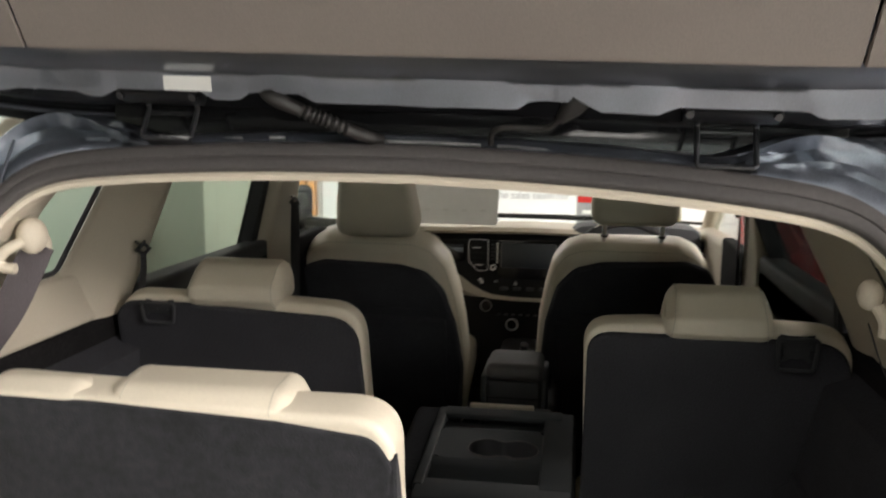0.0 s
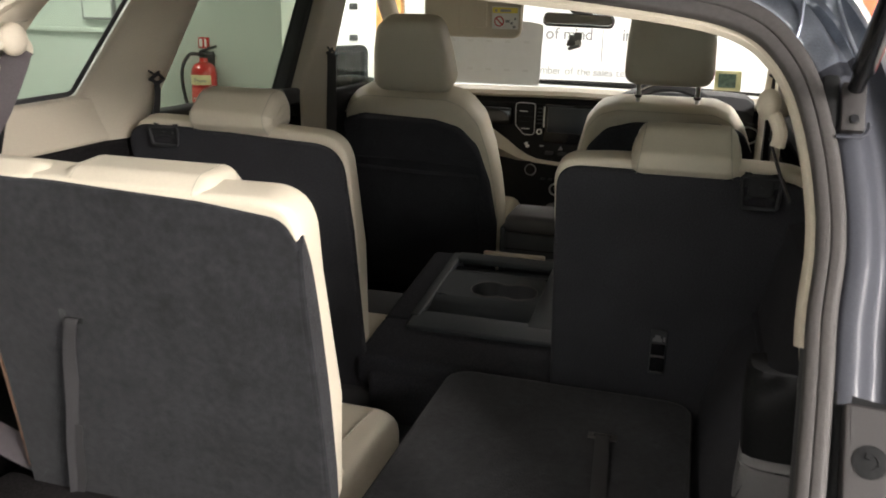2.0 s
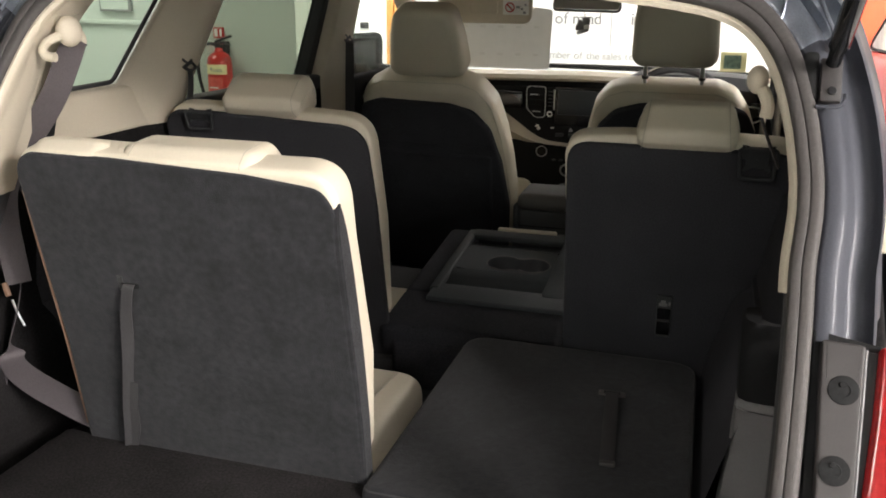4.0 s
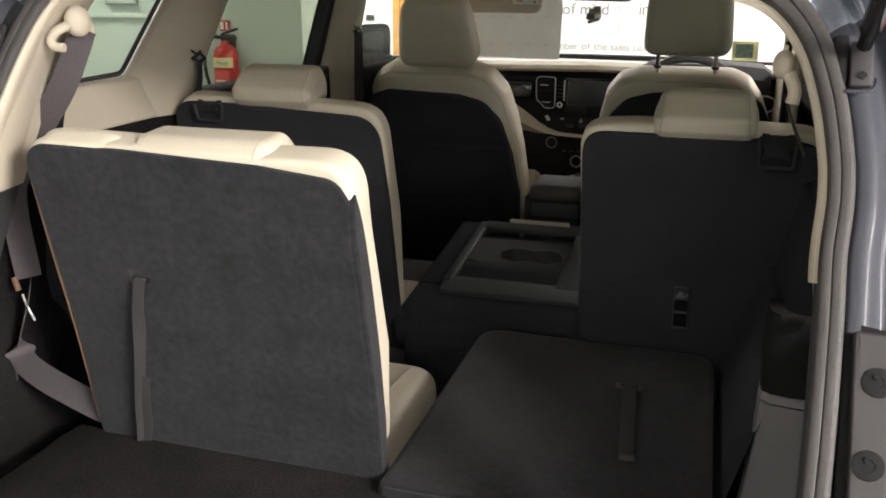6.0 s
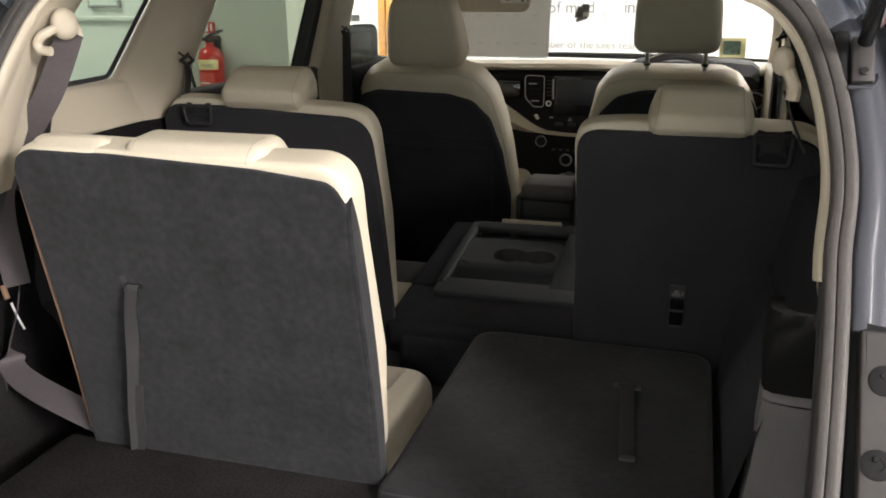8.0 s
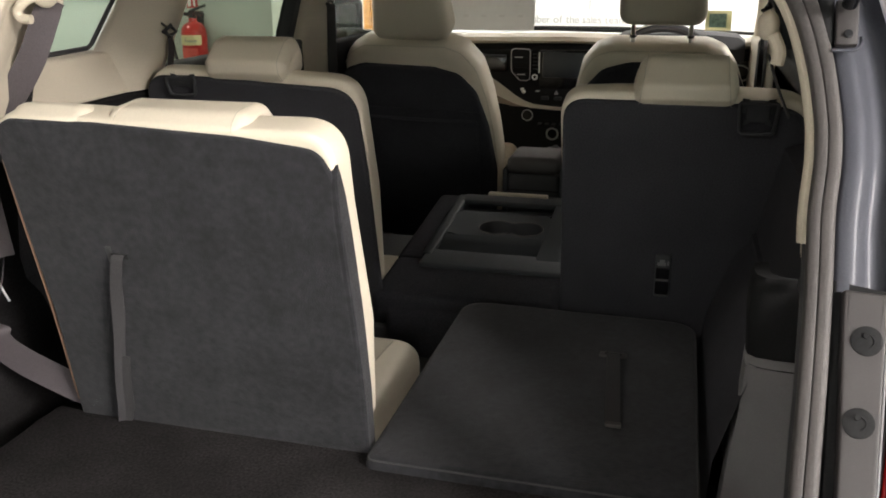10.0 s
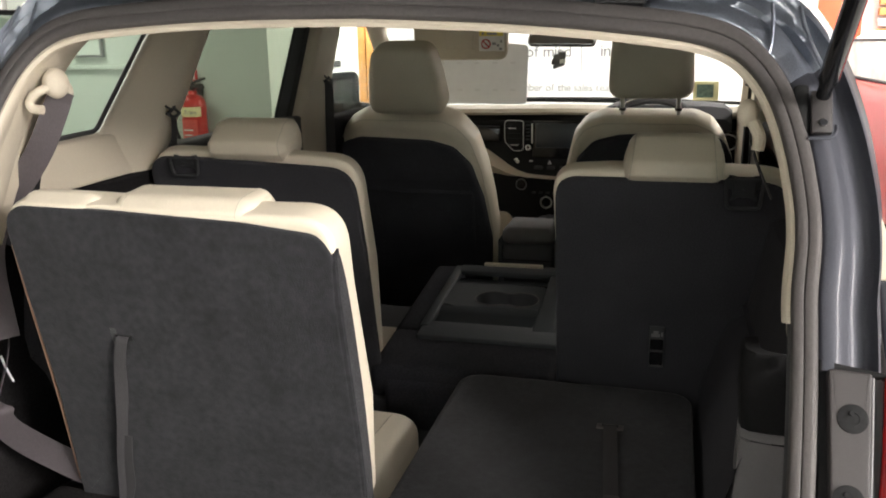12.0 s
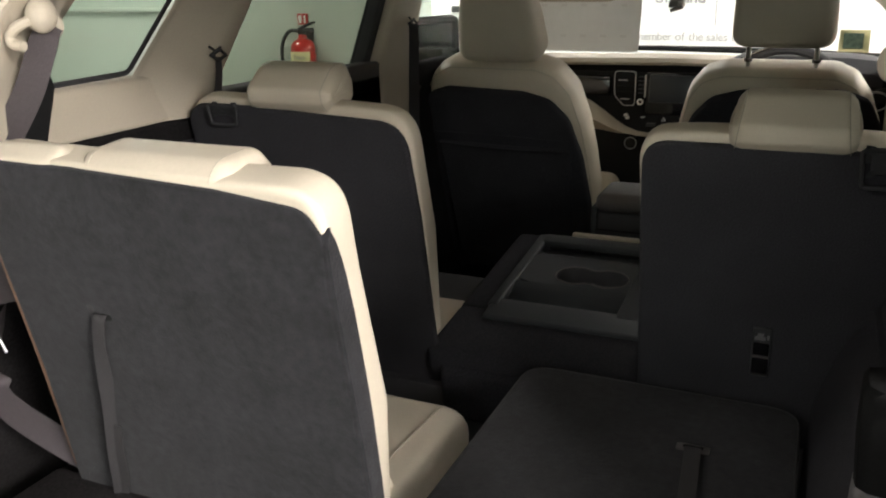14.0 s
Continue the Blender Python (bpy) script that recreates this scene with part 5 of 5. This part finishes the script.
# visor with its labels, and the paper sheet clipped behind it
vs = thing("sun_visor", "beige sun visor with a yellow and white warning label", "sun visor", at=pose(-0.255, 3.02, 1.40, 6))
part("flap", slab(rounded([(-0.22, 0.0, 0.03), (0.115, 0.0, 0.035), (0.125, 0.16, 0.03), (-0.22, 0.16, 0.03)]), 0, 0.022, 0.008), M_TRIM, vs)
part("mirror_cover", slab(rounded([(-0.10, 0.035, 0.01), (0.0, 0.035, 0.01), (0.0, 0.125, 0.01), (-0.10, 0.125, 0.01)]), -0.006, 0.002, 0.003), M_TRIM, vs)
lb = part("warning_label", rbox(0.018, 0.108, -0.004, -0.0005, 0.032, 0.104, 0), M_PAPER, vs, "white label with a red ring")
part("label_head", rbox(0.020, 0.106, -0.0065, -0.0045, 0.084, 0.102, 0), M_YELLOW, lb)
part("red_ring", tube([(0.043 + 0.015 * math.cos(a), -0.006, 0.057 + 0.015 * math.sin(a)) for a in (2 * math.pi * j / 20 for j in range(22))], 0.0022, 5), M_EXTRED, lb)
part("red_bar", moved(rbox(-0.014, 0.014, -0.0075, -0.0045, -0.002, 0.002, 0), pose(0.043, 0, 0.057, 0, 45)), M_EXTRED, lb)
for k, (u, v, w) in enumerate(((0.072, 0.058, 0.007), (0.086, 0.052, 0.004), (0.098, 0.066, 0.003), (0.095, 0.040, 0.005), (0.033, 0.092, 0.004), (0.065, 0.092, 0.018))):
    part("print", rbox(u - w, u + w, -0.008, -0.0065, v - 0.004, v + 0.004, 0), M_INK, lb)
part("card", rbox(-0.075, 0.045, -0.005, -0.001, 0.128, 0.158, 0.0), M_PAPER, vs, "white printed card")
part("print", rbox(-0.055, 0.02, -0.0065, -0.005, 0.137, 0.139, 0), M_INK, vs)
part("clip", tube([(0.06, -0.004, 0.142), (0.066, -0.008, 0.136), (0.084, -0.008, 0.136), (0.09, -0.004, 0.142)], 0.003, 6), M_CHROME, vs)
sh = thing("paper_sheet", "white plastic-covered paper sheet hanging behind the visor", "paper sheet", at=pose(-0.29, 3.06, 1.245))
part("sheet", slab(rounded([(-0.20, 0.0, 0.012), (0.214, 0.0, 0.012), (0.22, 0.205, 0.014), (-0.20, 0.25, 0.012)]), 0, 0.002, 0.0006), M_SHEET, sh)
for r in range(2):
    for c in range(6):
        part("print", rbox(-0.17 + 0.065 * c, -0.15 + 0.065 * c, -0.0016, -0.0004, 0.045 + 0.095 * r, 0.053 + 0.095 * r, 0), M_WHITE, sh)

# permit stuck low on the windscreen
pm = thing("windscreen_card", "small dark green framed card low in the windscreen", "card", at=pose(0.56, 3.70, 1.205, -30))
part("card", rbox(-0.05, 0.05, 0, 0.004, 0, 0.085, 0.001), M_LABEL, pm)
part("picture", rbox(-0.036, 0.03, -0.003, -0.0005, 0.012, 0.07, 0), material("green_print", (0.16, 0.22, 0.17), 0.5, scale=60, vary=0.4), pm)

# door mirror outside the front passenger window
dm = thing("door_mirror", "black and blue exterior door mirror on the front door", "mirror", at=pose(-0.985, 3.47, 1.232))
mo = rounded([(-0.115, -0.098, 0.03), (0.105, -0.092, 0.035), (0.11, 0.088, 0.025), (-0.11, 0.078, 0.03)])
part("shell", moved(slab(mo, 0.0, 0.10, 0.03, 0, 0.02), pose(0, 0, 0, 0, 0, 42)), M_GLOSS, dm)
part("mirror_glass", moved(slab(inset(mo, 0.012), -0.006, -0.001, 0.002), pose(0, 0, 0, 0, 0, 42)), M_DARKMIRROR, dm)
part("rim", moved(tube([Vector((p.x, -0.002, p.y)) for p in mo] + [Vector((mo[0].x, -0.002, mo[0].y))], 0.017, 8), pose(0, 0, 0, 0, 0, 42)), M_MATTBLACK, dm, "black mirror rim")
part("arm", tube(smooth_path([(0.04, 0.06, -0.04), (0.12, 0.03, -0.055), (0.25, 0.0, -0.06)], 5), 0.03, 10), M_GLOSS, dm)

# ---- seat belts ----
def rear_belt(s):
    b = thing("seat_belt", "grey seat belt with a beige pillar guide", "seat belt", "seat belts")
    ax, ay, az = (-0.494 if s < 0 else 0.519), 1.138, (1.428 if s < 0 else 1.433) - 0.0135 * s - (0.014 if s > 0 else 0)
    bm = bmesh.new()
    bmesh.ops.create_uvsphere(bm, u_segments=20, v_segments=12, radius=0.0235 if s < 0 else 0.0175)
    for v in bm.verts:
        v.co = Vector((v.co.x * 0.75 + ax, v.co.y * 0.95 + ay, v.co.z + az + 0.008))
    part("guide_cover", bm, M_TRIM, b, "beige rounded guide cover")
    if s < 0:
        part("guide_loop", tube(smooth_path([(-0.494, 1.118, 1.444), (-0.506, 1.105, 1.436), (-0.5165, 1.103, 1.424), (-0.512, 1.103, 1.414), (-0.4965, 1.105, 1.412)], 5), 0.0070, 10), M_TRIM, b)
        part("guide_loop", tube(smooth_path([(-0.490, 1.150, 1.450), (-0.489, 1.158, 1.440), (-0.491, 1.160, 1.430), (-0.500, 1.158, 1.421)], 5), 0.0072, 10), M_TRIM, b)
        run = smooth_path([(-0.490, 1.150, 1.436), (-0.499, 1.140, 1.415), (-0.532, 1.133, 1.350), (-0.580, 1.126, 1.285), (-0.612, 1.120, 1.240), (-0.636, 1.115, 1.195), (-0.640, 1.110, 1.140), (-0.632, 1.105, 1.085), (-0.622, 1.100, 1.035)], 6)
        part("webbing", ribbon(run, 0.040, [Vector((0.9, 0.3, 0.3)).lerp(Vector((0.5, 0.85, 0)), max(0.0, (k - 30) / 18)) for k in range(len(run))]), M_BELT, b)
        lap = smooth_path([(-0.618, 1.098, 1.030), (-0.624, 1.092, 0.995), (-0.640, 1.085, 0.945), (-0.646, 1.080, 0.915), (-0.632, 1.078, 0.885), (-0.600, 1.080, 0.862), (-0.555, 1.086, 0.838), (-0.510, 1.094, 0.815), (-0.470, 1.105, 0.795)], 6)
        part("webbing", ribbon(lap, 0.050, [Vector((-0.66, 0.72, -0.15)).lerp(Vector((0.25, 0.15, 0.95)), min(1.0, max(0.0, (k - 13) / 9))) for k in range(len(lap))]), M_BELT, b, "grey lap webbing")
        part("webbing", ribbon([(-0.655, 1.078, 0.885), (-0.672, 1.078, 0.825), (-0.686, 1.078, 0.775)], 0.010, (1, 0.3, 0)), M_BELT, b)
        part("slot", yz(rounded([(1.15, 1.236, 0), (1.255, 1.236, 0.01), (1.290, 1.330, 0.02), (1.275, 1.385, 0.02), (1.16, 1.36, 0)]), 0.654, 0.663, 0.003, mirror=True), M_MATTBLACK, b, "flat dark plate behind the belt")
        part("tongue", tube(smooth_path([(-0.622, 1.080, 1.012), (-0.613, 1.078, 0.992), (-0.604, 1.080, 0.968)], 4), 0.0020, 8), M_POLISH, b, "bright metal tongue")
        part("tongue_grip", tube([(-0.636, 1.082, 1.040), (-0.628, 1.080, 1.018)], 0.0048, 8), M_TAN, b, "copper-brown tongue grip")
    else:
        part("guide_loop", tube(smooth_path([(ax + 0.006, ay - 0.010, az - 0.002), (ax + 0.014, ay - 0.016, az - 0.02), (ax + 0.013, ay - 0.016, az - 0.036)], 5), 0.0080, 10), M_TRIM, b)
        part("webbing", ribbon(smooth_path([(ax + 0.006, ay + 0.012, az - 0.03), (ax + 0.022, ay + 0.02, az - 0.07), (ax + 0.038, ay + 0.02, az - 0.105)], 5), 0.016, (0.15, 0.97, 0.1)), M_STRAP, b)
    return b


def pillar_belt(x, y, z, low, wide, name):
    s = 1 if x > 0 else -1
    b = thing("seat_belt", name, "seat belt", "seat belts")
    gd = part("guide", tube([(x, y - 0.020, z - 0.004), (x, y + 0.010, z + 0.006), (x - s * 0.004, y + 0.024, z - 0.006), (x - s * 0.006, y - 0.004, z - 0.014), (x - s * 0.004, y - 0.020, z - 0.004)], 0.0040, 8), M_LINING, b, "black folded belt guide")
    part("guide_arm", tube([(x, y - 0.022, z + 0.014), (x, y - 0.004, z + 0.004), (x, y + 0.014, z + 0.010)], 0.0026, 6), M_LINING, gd)
    run = smooth_path([(x - s * 0.003, y, z - 0.008), (x - s * 0.006, y - 0.006, z - 0.04), (x - s * 0.004, y - 0.012, (z + low) / 2), (x + s * 0.006, y - 0.012, low)], 5)
    part("webbing", ribbon(run, wide, [Vector((0.1, 1, 0.1)).lerp(Vector((0.7, 1, 0.0)), k / (len(run) - 1)) for k in range(len(run))]), M_STRAP, b)


rear_belt(-1)
rear_belt(1)
for s in (-1, 1):
    pillar_belt(s * 0.645, 1.69, 1.350, 1.20, 0.015, "dark seat belt hanging from the rear door pillar")
    pillar_belt(s * 0.645, 2.60, 1.36, 0.8, 0.040, "dark seat belt hanging from the centre pillar")

# ---- tailgate, hinges, struts, lamp housings ----
TG = Matrix.Translation((0.008, 1.235, 1.582)) @ Euler((radians(-28), radians(1.5), 0)).to_matrix().to_4x4() @ pose(0, 0, 0, 0, 0, 180)
tg = thing("tailgate", "dark blue tailgate standing open, with brown-grey plastic inner trim", "tailgate", at=TG)
def dip(x, a, b, w=0.018):
    """1 between a and b, falling off to 0 over w on either side."""
    f = min(1.0, max(0.0, (x - a + w) / w)) * min(1.0, max(0.0, (b + w - x) / w))
    return f * f * (3 - 2 * f)


xs = [-0.66 + 0.01 * k for k in range(133)]
rows = []
for x in xs:
    bend = 0.10 * (abs(x) / 0.66) ** 6
    drop = -0.02 * (abs(x) / 0.66) ** 4
    cut = max(dip(x, 0.129, 0.186), dip(x, -0.190, -0.135), dip(x, 0.250, 0.35), 0.8 * dip(x, -0.418, -0.288), 0.5 * dip(x, 0.40, 0.47))  # the flange is cut back round boot, hose and hinges
    lip = 0.0015 * math.sin(31 * x) + 0.001 * math.sin(77 * x)
    ly, lz = 0.141 + 0.0045 * cut, -0.036 + 0.0085 * cut + 0.3 * lip  # the flange's lower edge
    prof = [(-0.012, 0.03), (-0.014, 0.006), (-0.008, -0.004), (0.004, -0.007), (0.012, -0.004), (0.018, -0.002), (0.050, 0.001), (0.058, -0.004), (0.070, -0.004), (0.078, 0.001), (0.110, -0.002), (0.128, -0.006), (ly - 0.007, lz + 0.012), (ly - 0.004, lz + 0.002), (ly - 0.001, lz), (ly + 0.001, lz + 0.002),
            (0.1475, -0.0265 + lip), (0.156, -0.0155 + lip), (0.160, -0.0130), (0.164, -0.0135), (0.185, -0.020), (0.216, -0.026), (0.245, -0.024), (0.26, -0.015), (0.30, 0.016), (1.05, 0.020), (1.06, 0.03)]
    rows.append([Vector((x, y + bend, z + drop)) for y, z in prof])
part("hinge_channel", loft([r[:14] for r in rows], False), M_GLOSS, tg, "dark glossy channel that holds the hinges", 40)
# body paint again, its reflected floor light put into the colour
part("inner_frame", loft([r[13:] for r in rows], False), M_LITPAINT, tg, "dark blue painted inner frame, coloured paler for reflected light", 40)
part("bead", tube([Vector((x, 0.030 + 0.10 * (abs(x) / 0.66) ** 6, -0.004 - 0.02 * (abs(x) / 0.66) ** 4)) for x in xs[6:-6:3]], 0.0032, 8), M_PAINT, tg)
FLAT = Matrix(((1, 0, 0, 0), (0, 0, 1, 0), (0, 1, 0, 0), (0, 0, 0, 1)))
part("outer_skin", slab([Vector(p) for p in ((-0.68, 0.0), (0.68, 0.0), (0.62, 1.12), (-0.62, 1.12))], 0.032, 0.05, 0.008), M_PAINT, tg).matrix_local = FLAT
TRIM = [(0.262, -0.024), (0.2425, -0.028), (0.2405, -0.033), (0.2425, -0.0365), (0.248, -0.0355), (0.312, 0.002), (0.335, 0.009), (0.37, 0.012), (1.02, 0.012), (1.03, 0.03)]
for u0, u1 in ((-0.44, 0.40), (-0.63, -0.4425), (0.4025, 0.63)):
    us = [u0, u0 + 0.0012] + [u0 + (u1 - u0) * k / 12 for k in range(1, 12)] + [u1 - 0.0012, u1]
    part("trim_panel", loft([[Vector((x, y + 0.05 * (abs(x) / 0.66) ** 6, z - 0.012 * (abs(x) / 0.66) ** 4 + (0.003 if x in (u0, u1) else 0))) for y, z in TRIM] for x in us], False), M_TGTRIM, tg, "brown-grey plastic trim panel", 50)
# white rectangle added where the paint reflects a lamp
STEEP = Matrix.Translation((0.262, 0.1515, -0.0222)) @ Euler((radians(52), 0, 0)).to_matrix().to_4x4()
part("lamp_reflection", moved(rbox(-0.029, 0.029, -0.0085, 0.0085, -0.0012, 0.0002, 0), STEEP), M_PAPER, tg, "white rectangle in place of a lamp's reflection")
for hx, low in ((0.312, 0.052), (-0.350, 0.060)):
    hg = part("hinge", rbox(hx - 0.052, hx + 0.052, 0.100, 0.128, -0.024, -0.006, 0.003), M_HINGE, tg, "black steel hinge bracket with a square loop")
    arm = [(hx - 0.032, 0.115, -0.012), (hx - 0.032, 0.084, -0.014), (hx - 0.032, 0.080, -0.018), (hx - 0.032, 0.081, -low - 0.004), (hx - 0.030, 0.080, -low - 0.006), (hx + 0.030, 0.080, -low - 0.006), (hx + 0.032, 0.081, -low - 0.004), (hx + 0.032, 0.080, -0.018), (hx + 0.032, 0.084, -0.014), (hx + 0.032, 0.115, -0.012)]
    part("loop", tube(arm, 0.0034, 8), M_HINGE, hg)
    part("hinge_bar", tube([(hx - 0.032, 0.078, -0.023), (hx + 0.032, 0.078, -0.023)], 0.0026, 8), M_HINGE, hg)
    part("hinge_foot", rbox(hx - 0.028, hx + 0.028, 0.066, 0.082, -low - 0.009, -low - 0.003, 0.0015), M_HINGE, hg, "grey hinge foot with two slots")
    for u in (-0.014, 0.014):
        part("slot", rbox(hx + u - 0.008, hx + u + 0.008, 0.0785, 0.0828, -low - 0.0076, -low - 0.0044, 0), M_GLOSS, hg)
    for u in (-0.046, 0.046):
        part("bolt", disc((hx + u, 0.122, -0.022), 0.0055, 0.007, (0, 0.6, -0.8), 6), M_HINGE, hg)
boot = thing("cable_boot", "black ribbed rubber cable boot between roof and tailgate", "cable boot", at=TG @ pose(0.014, 0, 0))
bp = smooth_path([(0.160, 0.140, -0.024), (0.147, 0.140, -0.030), (0.130, 0.131, -0.035), (0.108, 0.117, -0.038), (0.090, 0.106, -0.040), (0.068, 0.090, -0.043), (0.046, 0.078, -0.045), (0.036, 0.06, -0.040)], 10)
part("boot", tube(bp, 0.012, 14, None, [0.006 + 0.0035 * min(1, k / 8) - 0.002 * max(0, (k - 14) / 12) if k < 26 else (0.0068 + 0.0018 * (1 if k % 3 else -0.6)) if k < 50 else 0.0078 for k in range(len(bp))]), M_BOOT, boot)
hose = thing("washer_hose", "thin black washer hose at the tailgate's edge", "hose", at=TG @ pose(0.015, 0, 0))
part("hose", tube(smooth_path([(-0.186, 0.126, -0.028), (-0.172, 0.106, -0.036), (-0.155, 0.098, -0.036), (-0.117, 0.097, -0.036), (-0.103, 0.085, -0.038), (-0.100, 0.066, -0.042)], 6), 0.0036, 8), M_BOOT, hose)
part("grommet", tube([(-0.200, 0.138, -0.018), (-0.192, 0.130, -0.026), (-0.180, 0.116, -0.034)], 0.016, 12, None, [0.015, 0.013, 0.006]), M_BOOT, hose)


PLANE = Matrix(((1, 0, 0, 0), (0, 1 / UPL, LEAN_K / UPL, 0), (0, -LEAN_K / UPL, 1 / UPL, 0), (0, 0, 0, 1)))
for s in (1, -1):
    cx = 0.008
    st = thing("gas_strut", "black gas strut with its steel bracket", "strut", "gas struts")
    m = Matrix.Translation(in_plane(cx + s * 0.583, 1.416, 0.006)) @ PLANE
    br = part("bracket", moved(rbox(-0.011, 0.012, -0.010, 0.0, -0.026, 0.028, 0.003), m), M_COVER, st, "steel strut bracket")
    part("bolt", disc(in_plane(cx + s * 0.5845, 1.404, 0.015), 0.0048, 0.004, (0, -1, 0.62), 12), M_HINGE, br, "dark bolt")
    # shade of the strut recess, put in as a black block
    part("recess_shade", moved(rbox(-0.029, -0.0115, -0.006, 0.004, -0.024, 0.038, 0.005), m), M_MATTBLACK, br)
    part("edge_bead", moved(tube([(-0.014, -0.008, -0.032), (0.008, -0.008, -0.032), (0.013, -0.008, -0.029), (0.016, -0.006, -0.022), (0.0165, -0.002, -0.014)], 0.0022, 8), m), M_PAINT, br)
    top = TG @ Vector((-s * 0.60, 0.62, -0.03))
    a = in_plane(cx + s * 0.583, 1.430, 0.024)
    part("cylinder", tube([a, a.lerp(top, 0.04), a.lerp(top, 0.05), a.lerp(top, 0.55)], 0.011, 14, None, [0.0080, 0.0080, 0.0112, 0.0112]), M_GLOSS, st)
    part("rod", tube([a.lerp(top, 0.5), top], 0.006, 10), M_CHROME, st)
    part("ball_mount", tube([top, TG @ Vector((-s * 0.60, 0.625, 0.012))], 0.010, 10), M_STEEL, st)
    # black lamp housing cover with two round caps, and the red tail lamp outside it
    hm = Matrix.Translation(in_plane(cx + s * 0.616, 1.083, -0.004)) @ PLANE
    hc = part("lamp_cover", moved(slab(rounded([(s * u, v, r) for u, v, r in ((-0.028, -0.36, 0.01), (0.0, -0.36, 0.01), (0.012, -0.02, 0.1), (0.016, 0.0965, 0.005), (-0.027, 0.0990, 0.005), (-0.0262, -0.02, 0.1))]), -0.018, 0.01, 0.003), hm), M_COVER, car, "grey-brown plastic cover beside the tail lamp")
    part("cover_edge", moved(tube([(s * u, -0.0165, v) for u, v in ((0.0160, 0.092), (0.0145, 0.04), (0.0122, -0.02), (0.006, -0.19), (0.0, -0.35))], 0.0016, 8), hm), M_CORNER, hc, "pale edge of the cover")
    part("lamp_gap", moved(slab([Vector((s * u, v)) for u, v in ((-0.04, -0.36), (0.05, -0.36), (0.05, 0.097), (-0.034, 0.110))], -0.004, 0.012, 0.002), hm), M_MATTBLACK, hc, "dark gap round the cover")
    part("lamp_surround", moved(slab([Vector((s * u, v)) for u, v in ((-0.002, -0.36), (0.03, -0.36), (0.034, 0.090), (0.018, 0.092))], -0.010, 0.010, 0.003), hm), M_PLASTIC, hc, "dark strip beside the lamp")
    for zz, xx in ((1.1240, 0.6120), (1.0550, 0.6067)):
        cap = part("cap", disc(in_plane(cx + s * xx, zz, 0.0125), 0.0150, 0.003, (0, -1, 0.62), 26), M_MATTBLACK, hc, "round black cap")
        rim = [in_plane(cx + s * xx + 0.0065 * math.cos(a), zz + 0.0065 * math.sin(a) / UPL, 0.0153) for a in (math.radians(-80 + 170 * j / 14) for j in range(15))]
        part("cap_rim", tube(rim, 0.0009, 6), M_MATTBLACK, cap)
        part("cap_dome", disc(in_plane(cx + s * xx - 0.0015, zz + 0.0045, 0.0150), 0.0030, 0.0022, (0, -1, 0.62), 16), M_MATTBLACK, cap)
    tl = part("tail_lamp", moved(slab(rounded([(s * u, v, r) for u, v, r in ((-0.062, -0.30, 0.02), (0.05, -0.30, 0.02), (0.06, 0.06, 0.03), (-0.031, 0.079, 0.008), (-0.035, 0.0, 0.1))]), -0.028, 0.03, 0.008), Matrix.Translation(in_plane(cx + s * 0.675, 1.10, -0.01)) @ PLANE), M_REDPL, car, "red tail lamp")
